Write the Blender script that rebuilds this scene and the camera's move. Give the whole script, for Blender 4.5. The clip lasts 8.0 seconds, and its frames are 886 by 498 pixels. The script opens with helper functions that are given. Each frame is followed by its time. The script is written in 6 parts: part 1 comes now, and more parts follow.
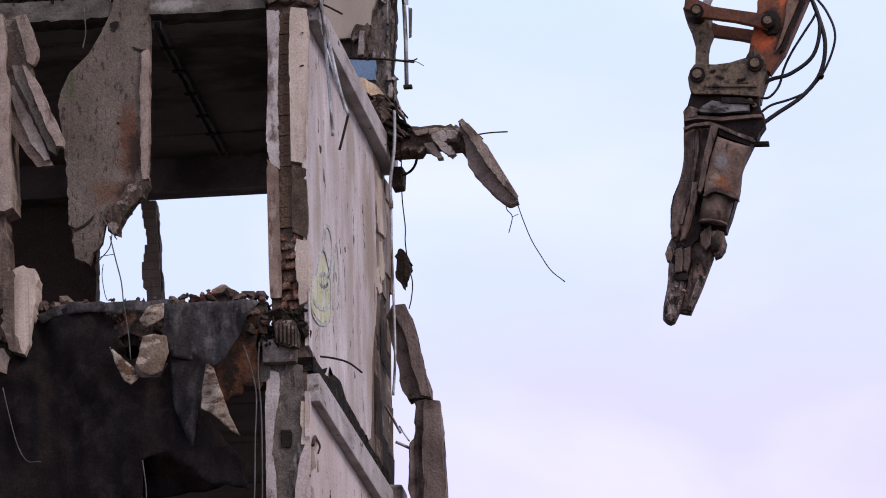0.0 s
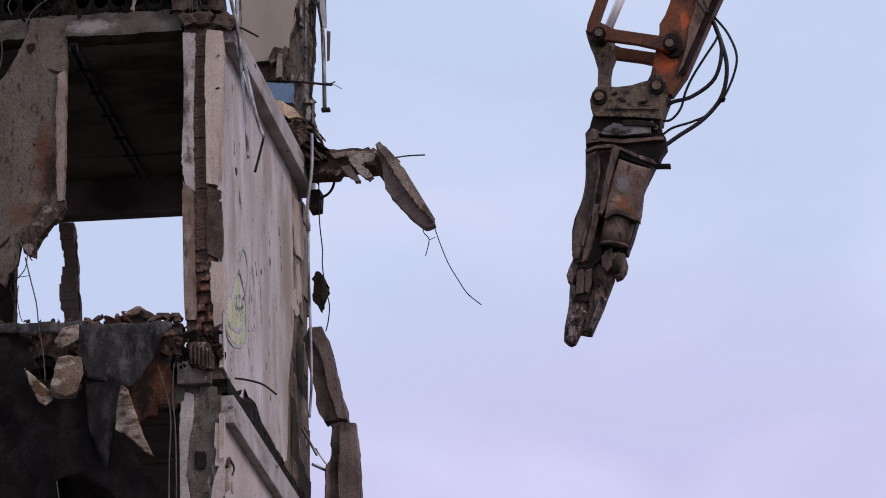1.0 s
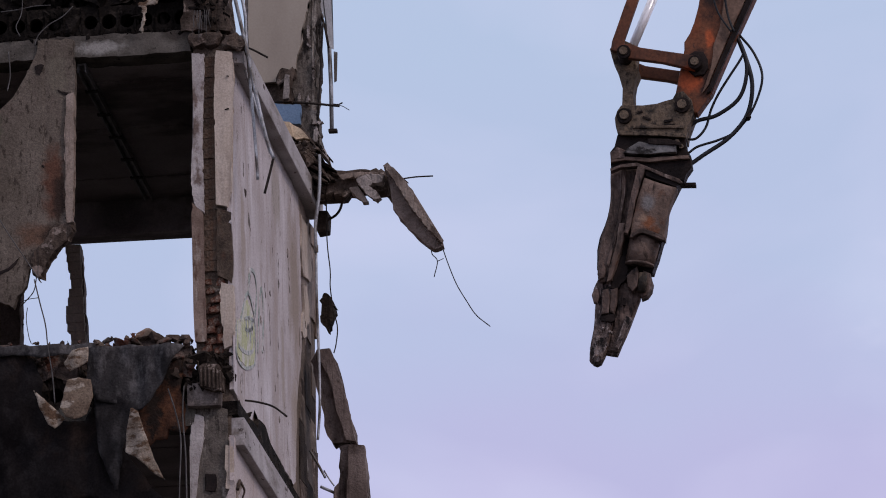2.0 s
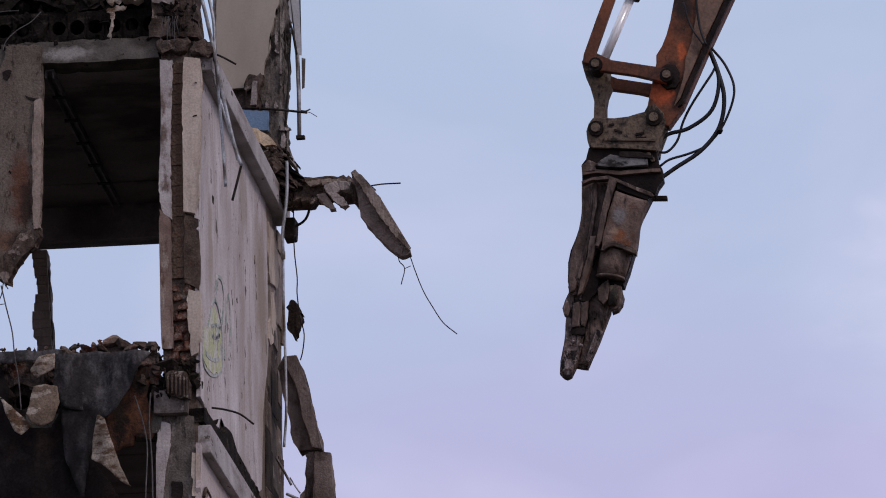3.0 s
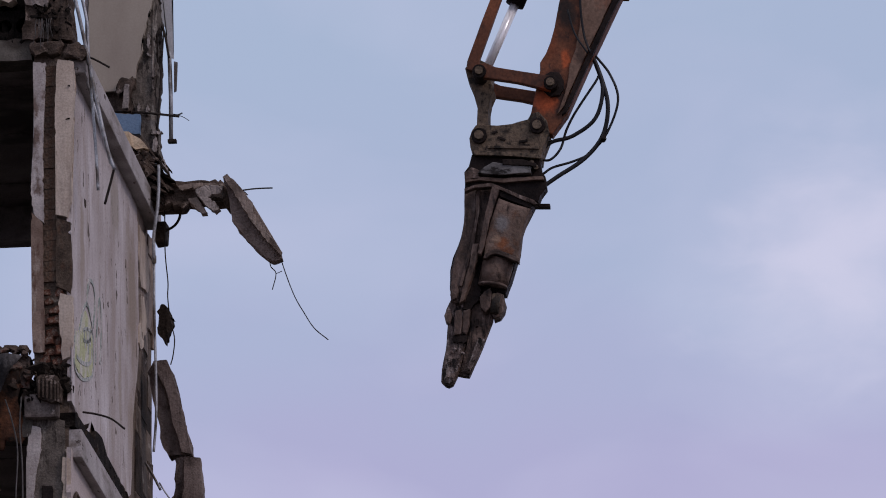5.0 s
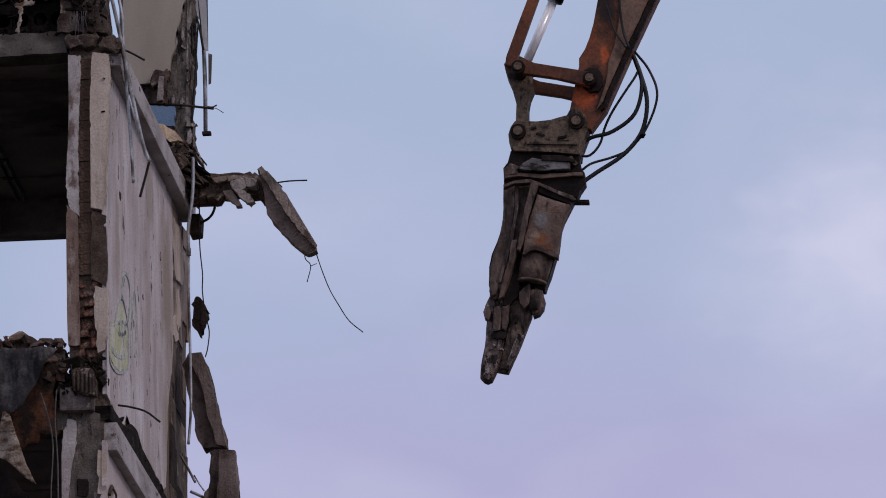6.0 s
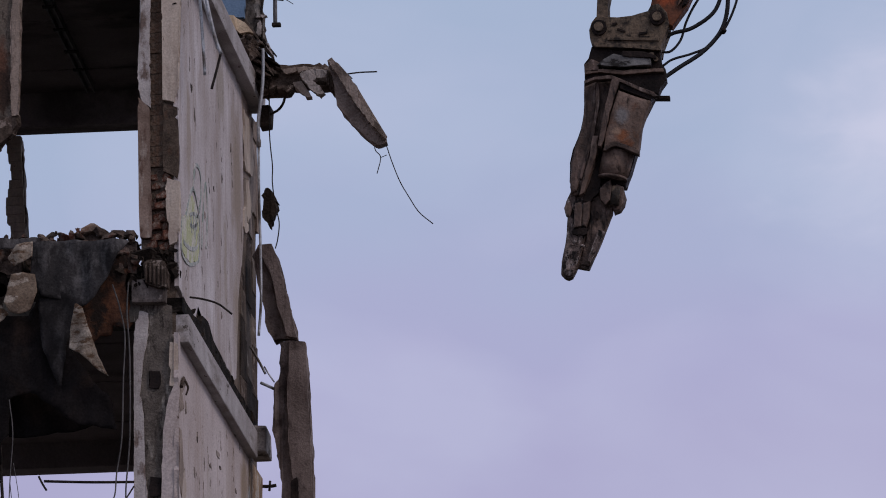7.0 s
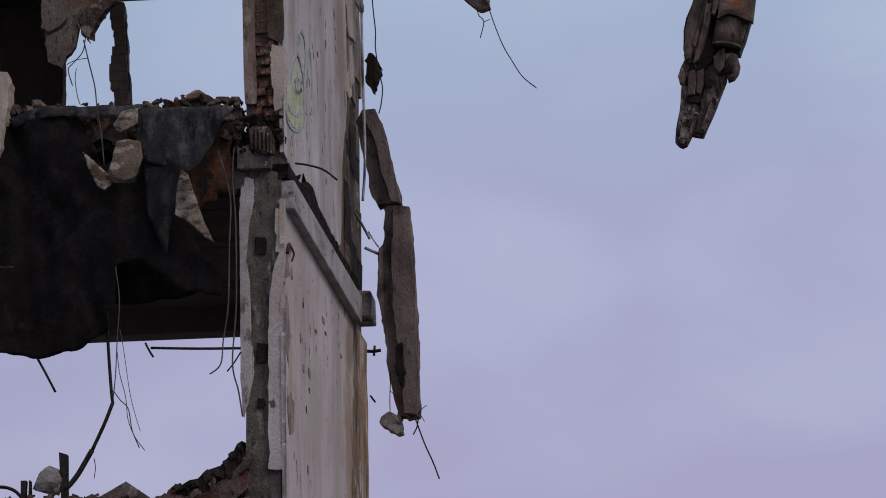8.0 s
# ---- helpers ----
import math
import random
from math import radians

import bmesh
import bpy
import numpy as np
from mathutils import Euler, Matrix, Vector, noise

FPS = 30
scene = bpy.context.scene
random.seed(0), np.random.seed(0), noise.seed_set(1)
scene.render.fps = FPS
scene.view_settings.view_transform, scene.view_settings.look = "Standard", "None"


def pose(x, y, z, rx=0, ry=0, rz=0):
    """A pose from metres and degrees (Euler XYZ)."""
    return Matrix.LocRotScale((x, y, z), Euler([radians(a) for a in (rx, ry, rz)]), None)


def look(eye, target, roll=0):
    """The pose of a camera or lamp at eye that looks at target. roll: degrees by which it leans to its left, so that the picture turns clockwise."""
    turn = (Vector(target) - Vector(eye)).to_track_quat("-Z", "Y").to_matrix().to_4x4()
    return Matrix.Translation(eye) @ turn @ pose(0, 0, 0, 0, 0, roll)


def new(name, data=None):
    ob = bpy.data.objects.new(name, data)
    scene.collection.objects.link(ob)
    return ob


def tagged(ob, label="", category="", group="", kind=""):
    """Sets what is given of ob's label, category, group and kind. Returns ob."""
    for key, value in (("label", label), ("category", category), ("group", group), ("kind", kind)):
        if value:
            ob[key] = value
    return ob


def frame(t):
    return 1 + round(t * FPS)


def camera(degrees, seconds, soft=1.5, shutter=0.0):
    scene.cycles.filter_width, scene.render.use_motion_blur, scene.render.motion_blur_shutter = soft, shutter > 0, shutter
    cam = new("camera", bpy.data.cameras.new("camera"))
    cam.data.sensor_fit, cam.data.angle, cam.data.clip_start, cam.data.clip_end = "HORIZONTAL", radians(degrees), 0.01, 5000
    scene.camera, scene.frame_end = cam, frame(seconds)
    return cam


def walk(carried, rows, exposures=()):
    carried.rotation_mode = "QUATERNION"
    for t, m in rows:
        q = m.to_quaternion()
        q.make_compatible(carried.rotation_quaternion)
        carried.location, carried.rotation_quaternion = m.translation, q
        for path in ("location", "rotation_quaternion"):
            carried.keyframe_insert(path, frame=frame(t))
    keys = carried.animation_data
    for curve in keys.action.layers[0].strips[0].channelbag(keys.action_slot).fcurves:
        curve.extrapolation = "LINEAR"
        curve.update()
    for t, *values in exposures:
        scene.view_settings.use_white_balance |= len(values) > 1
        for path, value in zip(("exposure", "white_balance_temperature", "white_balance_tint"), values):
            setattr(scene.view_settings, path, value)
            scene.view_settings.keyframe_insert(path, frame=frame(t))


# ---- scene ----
FOV = 2 * math.degrees(math.atan(784 / 11000))
cam = camera(FOV, 8.0, soft=1.0)
PATH = [
    (0.0, pose(6.683, -43.666, 1.490, 105.5380, 1.1189, 7.6552)),
    (0.2, pose(6.732, -43.657, 1.464, 105.5174, 1.0936, 7.3581)),
    (0.4, pose(6.781, -43.648, 1.437, 105.4897, 1.0336, 6.9284)),
    (0.5, pose(6.805, -43.643, 1.424, 105.5039, 1.0990, 6.7745)),
    (0.6, pose(6.825, -43.660, 1.426, 105.5049, 1.0403, 6.7489)),
    (0.8, pose(6.864, -43.695, 1.430, 105.6426, 1.0408, 6.9643)),
    (1.0, pose(6.904, -43.729, 1.434, 105.7678, 1.0758, 7.1011)),
    (1.5, pose(6.724, -43.640, 1.438, 105.9787, 1.2953, 7.0465)),
    (2.8, pose(6.619, -43.549, 1.537, 105.9757, 1.0307, 6.6635)),
    (3.0, pose(6.603, -43.535, 1.552, 105.9689, 1.0653, 6.5307)),
    (3.5, pose(6.598, -43.466, 1.599, 105.9588, 1.0105, 5.8890)),
    (4.0, pose(6.527, -43.410, 1.574, 106.0691, 1.1000, 5.3566)),
    (5.5, pose(6.432, -43.428, 1.640, 105.9383, 0.9996, 5.0963)),
    (6.0, pose(6.388, -43.405, 1.670, 105.8508, 0.9499, 5.3572)),
    (6.5, pose(6.296, -43.435, 1.688, 105.4357, 0.9272, 5.6008)),
    (6.9, pose(6.250, -43.440, 1.724, 104.9898, 0.8183, 5.7575)),
    (7.0, pose(6.239, -43.441, 1.733, 104.7830, 0.7989, 5.8003)),
    (7.2, pose(6.204, -43.449, 1.741, 104.5427, 0.8444, 5.9438)),
    (7.5, pose(6.152, -43.462, 1.753, 104.2479, 0.9126, 6.2873)),
    (7.6, pose(6.141, -43.463, 1.761, 104.1538, 0.9025, 6.3329)),
    (7.8, pose(6.119, -43.466, 1.778, 103.8662, 0.8824, 6.5362)),
    (8.0, pose(6.097, -43.469, 1.795, 103.4749, 0.8623, 6.6289)),
]
walk(cam, PATH, exposures=[
    (0.0, 0.67, 6650, 20), (0.5, 0.50, 6650, 20), (1.0, 0.26, 6650, 19), (1.5, 0.13, 6550, 19), (3.0, 0.0, 6500, 19), (3.5, -0.05, 6500, 19), (4.0, -0.17, 6500, 19), (5.5, -0.19, 6450, 19),
    (7.0, -0.22, 6420, 16), (8.0, -0.29, 6350, 11)])

# ---- light: thin bright overcast, soft sun behind the camera's shoulder ----
SUN_EL, SUN_AZ = 38, 125
world = bpy.data.worlds.new("world")
scene.world = world
world.use_nodes = True
wn, wl = world.node_tree.nodes, world.node_tree.links
wn.clear()


def wnode(kind, **values):
    n = wn.new(kind)
    for k, val in values.items():
        n.inputs[k].default_value = val
    return n


sky = wn.new("ShaderNodeTexSky")
sky.sky_type, sky.sun_disc = "NISHITA", False
sky.sun_elevation, sky.sun_rotation = radians(SUN_EL), radians(SUN_AZ)
sky.air_density, sky.dust_density, sky.ozone_density = 1.0, 2.0, 1.5
sky_dim = wn.new("ShaderNodeVectorMath")
sky_dim.operation = "SCALE"
sky_dim.inputs["Scale"].default_value = 0.11
wl.new(sky.outputs[0], sky_dim.inputs[0])
wcoord = wn.new("ShaderNodeTexCoord")
wmap = wn.new("ShaderNodeMapping")
wmap.inputs["Scale"].default_value = (1.0, 1.0, 1.8)
wl.new(wcoord.outputs["Generated"], wmap.inputs["Vector"])
# height above the horizon, bent by slow noise
wsep = wn.new("ShaderNodeSeparateXYZ")
wl.new(wcoord.outputs["Generated"], wsep.inputs[0])
drift = wnode("ShaderNodeTexNoise", Scale=9.0, Detail=3.0, Roughness=0.5)
wl.new(wmap.outputs[0], drift.inputs["Vector"])
lift = wn.new("ShaderNodeMath")
lift.operation = "MULTIPLY_ADD"
lift.inputs[1].default_value = 0.10
wl.new(drift.outputs["Fac"], lift.inputs[0])
wl.new(wsep.outputs["Z"], lift.inputs[2])
veil = wn.new("ShaderNodeValToRGB")
veil.color_ramp.elements[0].position, veil.color_ramp.elements[0].color = 0.0, (0.60, 0.58, 0.72, 1)
veil.color_ramp.elements[1].position, veil.color_ramp.elements[1].color = 1.0, (0.72, 0.74, 0.82, 1)
for pos, col in ((0.25, (0.50, 0.47, 0.69, 1)), (0.285, (0.505, 0.505, 0.735, 1)), (0.32, (0.47, 0.57, 0.755, 1)), (0.37, (0.455, 0.585, 0.75, 1))):
    e = veil.color_ramp.elements.new(pos)
    e.color = col
wl.new(lift.outputs[0], veil.inputs[0])
puff = wnode("ShaderNodeTexNoise", Scale=17.0, Detail=4.0, Roughness=0.45, Distortion=0.4)
wl.new(wmap.outputs[0], puff.inputs["Vector"])
puff_fac = wn.new("ShaderNodeValToRGB")
puff_fac.color_ramp.elements[0].position, puff_fac.color_ramp.elements[0].color = 0.44, (0, 0, 0, 1)
puff_fac.color_ramp.elements[1].position, puff_fac.color_ramp.elements[1].color = 0.68, (0.36, 0.36, 0.36, 1)
wl.new(puff.outputs["Fac"], puff_fac.inputs[0])
cloud = wn.new("ShaderNodeMix")
cloud.data_type = "RGBA"
cloud.inputs[7].default_value = (0.68, 0.72, 0.90, 1)
wl.new(puff_fac.outputs[0], cloud.inputs[0])
wl.new(veil.outputs[0], cloud.inputs[6])
# one brighter cloud bank in the north-east
wdist = wn.new("ShaderNodeVectorMath")
wdist.operation = "DISTANCE"
wdist.inputs[1].default_value = (-0.0188, 0.9627, 0.2701)
wl.new(wcoord.outputs["Generated"], wdist.inputs[0])
wfrill = wnode("ShaderNodeTexNoise", Scale=46.0, Detail=5.0, Roughness=0.5, Distortion=0.3)
wl.new(wmap.outputs[0], wfrill.inputs["Vector"])
wedge = wn.new("ShaderNodeMath")
wedge.operation = "MULTIPLY_ADD"
wedge.inputs[1].default_value = 0.05
wl.new(wfrill.outputs["Fac"], wedge.inputs[0])
wl.new(wdist.outputs["Value"], wedge.inputs[2])
bank_fac = wn.new("ShaderNodeMapRange")
bank_fac.interpolation_type = "SMOOTHSTEP"
for sock, val in (("From Min", 0.020), ("From Max", 0.052), ("To Min", 0.85), ("To Max", 0.0)):
    bank_fac.inputs[sock].default_value = val
wl.new(wedge.outputs[0], bank_fac.inputs["Value"])
bank = wn.new("ShaderNodeMix")
bank.data_type = "RGBA"
bank.inputs[7].default_value = (0.75, 0.775, 0.93, 1)
wl.new(bank_fac.outputs[0], bank.inputs[0])
wl.new(cloud.outputs[2], bank.inputs[6])
both = wn.new("ShaderNodeMix")
both.data_type = "RGBA"
both.inputs[0].default_value = 0.88
wl.new(sky_dim.outputs[0], both.inputs[6])
wl.new(bank.outputs[2], both.inputs[7])
back_light = wnode("ShaderNodeBackground", Strength=1.0)
wl.new(both.outputs[2], back_light.inputs[0])
wout = wn.new("ShaderNodeOutputWorld")
wl.new(back_light.outputs[0], wout.inputs[0])

sun = new("sun", bpy.data.lights.new("sun", "SUN"))
sun.data.energy, sun.data.angle, sun.data.color = 0.9, radians(14), (1.0, 0.89, 0.84)
az, el = radians(SUN_AZ), radians(SUN_EL)
sun_way = Vector((math.sin(az) * math.cos(el), math.cos(az) * math.cos(el), math.sin(el)))
sun.matrix_world = look(sun_way * 60, (0, 0, 0))


# ---- materials ----
def surface(name, dark, light, scale=3.0, rough=0.9, bump=0.3, metal=0.0, stain=None, stain_scale=(1.5, 1.5, 0.5), stain_at=(0.52, 0.66),
            grain=60.0, specks=None, specks_scale=(26, 26, 9), specks_at=(0.66, 0.70), vary=0.0,
            stain2=None, stain2_scale=(1, 1, 1), stain2_at=(0.52, 0.62), gloss=0.25, grit=0.75, spots=(), side=False):
    """Two-tone surface with grain, optional stains, specks and single spots (x, z, half width, half height, colour; y in place of x on a side wall), and bump, in metres."""
    m = bpy.data.materials.new(name)
    m.use_nodes = True
    n, l = m.node_tree.nodes, m.node_tree.links
    bsdf = n["Principled BSDF"]
    bsdf.inputs["Roughness"].default_value, bsdf.inputs["Metallic"].default_value = rough, metal
    bsdf.inputs["Specular IOR Level"].default_value = gloss
    coord = n.new("ShaderNodeTexCoord")

    def noisy(size, detail, stretch=(1, 1, 1), roughness=0.55):
        mp, t = n.new("ShaderNodeMapping"), n.new("ShaderNodeTexNoise")
        mp.inputs["Scale"].default_value = stretch
        t.inputs["Scale"].default_value, t.inputs["Detail"].default_value, t.inputs["Roughness"].default_value = size, detail, roughness
        l.new(coord.outputs["Object"], mp.inputs[0])
        l.new(mp.outputs[0], t.inputs["Vector"])
        return t.outputs["Fac"]

    def ramp(fac, a, b, ca=(0, 0, 0, 1), cb=(1, 1, 1, 1)):
        r = n.new("ShaderNodeValToRGB")
        r.color_ramp.elements[0].position, r.color_ramp.elements[1].position = a, b
        r.color_ramp.elements[0].color, r.color_ramp.elements[1].color = ca, cb
        l.new(fac, r.inputs[0])
        return r.outputs[0]

    def mix(fac, a, b, blend="MIX"):
        x = n.new("ShaderNodeMix")
        x.data_type, x.blend_type = "RGBA", blend
        for sock, val in ((x.inputs[0], fac), (x.inputs[6], a), (x.inputs[7], b)):
            if isinstance(val, (int, float, tuple)):
                sock.default_value = val
            else:
                l.new(val, sock)
        return x.outputs[2]

    big, fine = noisy(scale, 8), noisy(grain, 5)
    colour = ramp(big, 0.32, 0.68, (*dark, 1), (*light, 1))
    if stain:
        colour = mix(ramp(noisy(1.0, 7, stain_scale, 0.62), stain_at[0] - 0.03, stain_at[1] - 0.05), colour, (*stain, 1))
    if stain2:
        colour = mix(ramp(noisy(1.3, 8, stain2_scale, 0.65), stain2_at[0] - 0.03, stain2_at[1] - 0.05), colour, (*stain2, 1))
    if specks:
        colour = mix(ramp(noisy(1.0, 7, specks_scale, 0.68), specks_at[0] - 0.04, specks_at[1] - 0.045), colour, (*specks, 1))
    for sx, sz, rx, rz, tone in spots:
        mp, wave, shift, far = n.new("ShaderNodeMapping"), n.new("ShaderNodeTexNoise"), n.new("ShaderNodeVectorMath"), n.new("ShaderNodeVectorMath")
        mp.inputs["Scale"].default_value = (0, 1 / rx, 1 / rz) if side else (1 / rx, 0, 1 / rz)
        mp.inputs["Location"].default_value = (0, -sx / rx - 0.8, -sz / rz - 0.8) if side else (-sx / rx - 0.8, 0, -sz / rz - 0.8)
        wave.inputs["Scale"].default_value, wave.inputs["Detail"].default_value, wave.inputs["Roughness"].default_value = 0.9 / min(rx, rz), 6, 0.65
        shift.operation, far.operation = "MULTIPLY_ADD", "LENGTH"
        shift.inputs[1].default_value = (0, 1.6, 1.6) if side else (1.6, 0, 1.6)
        l.new(coord.outputs["Object"], mp.inputs[0]), l.new(coord.outputs["Object"], wave.inputs["Vector"])
        l.new(wave.outputs["Color"], shift.inputs[0]), l.new(mp.outputs[0], shift.inputs[2]), l.new(shift.outputs[0], far.inputs[0])
        colour = mix(ramp(far.outputs["Value"], 0.45, 1.0, (0.9, 0.9, 0.9, 1), (0, 0, 0, 1)), colour, (*tone, 1))
    colour = mix(grit, colour, ramp(fine, 0.28, 0.72, (0.45, 0.45, 0.45, 1), (1.3, 1.3, 1.3, 1)), "MULTIPLY")
    if vary:
        info = n.new("ShaderNodeObjectInfo")
        colour = mix(vary, colour, ramp(info.outputs["Random"], 0, 1, (0.35, 0.35, 0.35, 1), (1.4, 1.35, 1.3, 1)), "MULTIPLY")
    l.new(colour, bsdf.inputs["Base Color"])
    add = n.new("ShaderNodeMath")
    add.operation = "MULTIPLY_ADD"
    add.inputs[1].default_value = 1.3
    l.new(noisy(scale * 7, 6), add.inputs[0])
    l.new(fine, add.inputs[2])
    b = n.new("ShaderNodeBump")
    b.inputs["Strength"].default_value, b.inputs["Distance"].default_value = bump, 0.009
    l.new(add.outputs[0], b.inputs["Height"])
    l.new(b.outputs[0], bsdf.inputs["Normal"])
    if metal:
        l.new(ramp(fine, 0.3, 0.7, (rough * 0.7,) * 3 + (1,), (min(1, rough * 1.3),) * 3 + (1,)), bsdf.inputs["Roughness"])
    return m


PLASTER = surface("plaster", (0.43, 0.369, 0.353), (0.62, 0.569, 0.571), 1.6, 0.9, 0.35, stain=(0.34, 0.277, 0.247), stain_scale=(1, 1.6, 0.45),
                  stain_at=(0.50, 0.76), specks=(0.10, 0.075, 0.06), specks_scale=(8, 7, 4.5), specks_at=(0.655, 0.69), stain2=(0.36, 0.292, 0.258), stain2_scale=(1, 4, 0.9), stain2_at=(0.54, 0.74), grit=0.55, side=True,
                  spots=((3.25, 14.7, 0.45, 0.75, (0.30, 0.235, 0.185)), (3.3, 13.6, 0.35, 0.5, (0.33, 0.265, 0.215)), (0.55, 14.35, 0.16, 0.5, (0.36, 0.295, 0.25)), (2.3, 15.2, 0.25, 0.3, (0.36, 0.31, 0.27)), (2.55, 13.9, 0.12, 0.5, (0.36, 0.30, 0.255))))
PLASTER_LOW = surface("plaster_pale", (0.44, 0.364, 0.338), (0.61, 0.53, 0.51), 1.2, 0.9, 0.35, stain=(0.37, 0.287, 0.242), stain_scale=(1, 1.6, 0.4),
                      stain_at=(0.52, 0.78), specks=(0.12, 0.085, 0.06), specks_scale=(8, 7, 4.5), specks_at=(0.66, 0.69), stain2=(0.4, 0.316, 0.268), stain2_scale=(1, 4, 0.8), stain2_at=(0.56, 0.74), grit=0.55, side=True,
                      spots=((3.5, 11.6, 0.3, 1.0, (0.36, 0.25, 0.16)), (3.6, 12.4, 0.25, 0.3, (0.30, 0.22, 0.15)), (0.25, 11.4, 0.2, 0.35, (0.42, 0.33, 0.25)), (1.6, 11.5, 0.4, 0.5, (0.45, 0.385, 0.335))))
CREAM = surface("cream_plaster", (0.44, 0.35, 0.278), (0.585, 0.491, 0.414), 3.0, 0.9, 0.4, stain=(0.33, 0.258, 0.212), stain_scale=(7, 7, 2), stain_at=(0.56, 0.78), specks=(0.14, 0.10, 0.075), specks_scale=(26, 26, 14), specks_at=(0.70, 0.74), grit=0.4)
WHITEWASH = surface("flaking_whitewash", (0.33, 0.282, 0.263), (0.52, 0.467, 0.444), 6.0, 0.9, 0.5, stain=(0.17, 0.121, 0.101), stain_scale=(7, 7, 4), stain_at=(0.57, 0.68), specks=(0.10, 0.07, 0.055), specks_scale=(30, 30, 16), specks_at=(0.68, 0.73), grit=0.4)
CONCRETE = surface("concrete", (0.12, 0.0953, 0.0828), (0.27, 0.224, 0.202), 4.0, 0.95, 0.7, stain=(0.055, 0.0437, 0.0384), stain_scale=(3, 3, 1.5), stain2=(0.36, 0.311, 0.283), stain2_scale=(7, 7, 5), stain2_at=(0.6, 0.7))
CONCRETE_PALE = surface("pale_concrete", (0.19, 0.158, 0.141), (0.43, 0.374, 0.343), 4.0, 0.95, 0.5, stain=(0.085, 0.0661, 0.0556), stain_scale=(5, 5, 7), stain_at=(0.56, 0.68))
EDGE_BAND = surface("painted_concrete_band", (0.29, 0.258, 0.248), (0.475, 0.435, 0.425), 3.0, 0.9, 0.35, stain=(0.19, 0.158, 0.138), stain_scale=(4, 1.2, 6), stain_at=(0.55, 0.74), specks=(0.09, 0.07, 0.06), specks_scale=(14, 6, 14), specks_at=(0.66, 0.70), grit=0.5)
MASONRY = surface("bare_masonry", (0.075, 0.053, 0.04), (0.20, 0.15, 0.114), 5.0, 0.95, 0.9, stain=(0.32, 0.27, 0.225), stain_scale=(3.5, 3.5, 4.5), stain_at=(0.62, 0.72))
# Last two dark spots paint the shade under the panel's broken lower right.
BROWN_PANEL = surface("rough_brown_plaster", (0.105, 0.082, 0.063), (0.20, 0.162, 0.131), 2.0, 0.95, 0.7, specks=(0.055, 0.04, 0.031), specks_scale=(34, 34, 12), specks_at=(0.60, 0.68), stain=(0.13, 0.10, 0.08), stain_scale=(5, 5, 2.5), stain_at=(0.52, 0.70), grit=0.7, grain=75,
                      spots=((-1.28, 14.70, 0.10, 0.36, (0.12, 0.05, 0.03)), (-1.24, 14.58, 0.07, 0.26, (0.032, 0.020, 0.015)), (-1.40, 14.30, 0.20, 0.12, (0.13, 0.07, 0.045)), (-1.72, 15.15, 0.07, 0.16, (0.085, 0.082, 0.05)), (-1.25, 15.55, 0.10, 0.25, (0.15, 0.125, 0.095)), (-1.27, 14.30, 0.13, 0.10, (0.03, 0.021, 0.016)), (-1.42, 14.08, 0.10, 0.14, (0.045, 0.032, 0.025))))
BRICK = surface("brick", (0.055, 0.022, 0.014), (0.165, 0.06, 0.035), 9.0, 0.95, 0.8, stain=(0.22, 0.165, 0.13), stain_scale=(8, 8, 8), stain_at=(0.57, 0.70), vary=0.5)
SLAB_GREY = surface("grey_facade_concrete", (0.105, 0.0765, 0.066), (0.235, 0.184, 0.163), 3.0, 0.95, 0.7, grit=0.5, stain=(0.055, 0.0389, 0.0333), stain_scale=(5, 5, 3), stain_at=(0.56, 0.72))
BUFF = surface("brown_stained_concrete", (0.16, 0.121, 0.099), (0.35, 0.282, 0.242), 5.0, 0.95, 0.6, stain=(0.1, 0.0748, 0.0606), stain_scale=(6, 6, 4), stain_at=(0.56, 0.72), stain2=(0.42, 0.355, 0.313), stain2_scale=(7, 7, 5), stain2_at=(0.60, 0.72), grit=0.55)
OCHRE = surface("ochre_masonry", (0.23, 0.135, 0.072), (0.42, 0.28, 0.165), 3.0, 0.95, 0.8, stain=(0.13, 0.085, 0.055), stain_scale=(7, 7, 2), stain_at=(0.54, 0.64), stain2=(0.5, 0.45, 0.39), stain2_scale=(6, 6, 2), stain2_at=(0.58, 0.64))
CEILING = surface("grey_ceiling", (0.26, 0.223, 0.22), (0.39, 0.342, 0.337), 1.5, 0.95, 0.3, stain=(0.15, 0.127, 0.123), stain_scale=(0.8, 1.5, 1), gloss=0.08, grit=0.4)
# Darker copy of the ceiling: the lower room's shade is put into its colour.
CEILING_SHADED = surface("shaded_ceiling_copy", (0.20, 0.172, 0.172), (0.30, 0.262, 0.262), 1.5, 0.95, 0.3, stain=(0.17, 0.147, 0.144), stain_scale=(0.8, 1.5, 1), gloss=0.08, grit=0.4)
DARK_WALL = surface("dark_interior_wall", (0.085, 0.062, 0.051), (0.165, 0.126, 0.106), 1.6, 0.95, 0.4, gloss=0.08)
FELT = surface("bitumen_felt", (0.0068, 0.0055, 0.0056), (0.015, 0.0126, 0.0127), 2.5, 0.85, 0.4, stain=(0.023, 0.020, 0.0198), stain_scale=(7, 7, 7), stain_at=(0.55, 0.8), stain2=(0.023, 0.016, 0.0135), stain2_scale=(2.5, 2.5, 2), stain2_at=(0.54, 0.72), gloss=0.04)
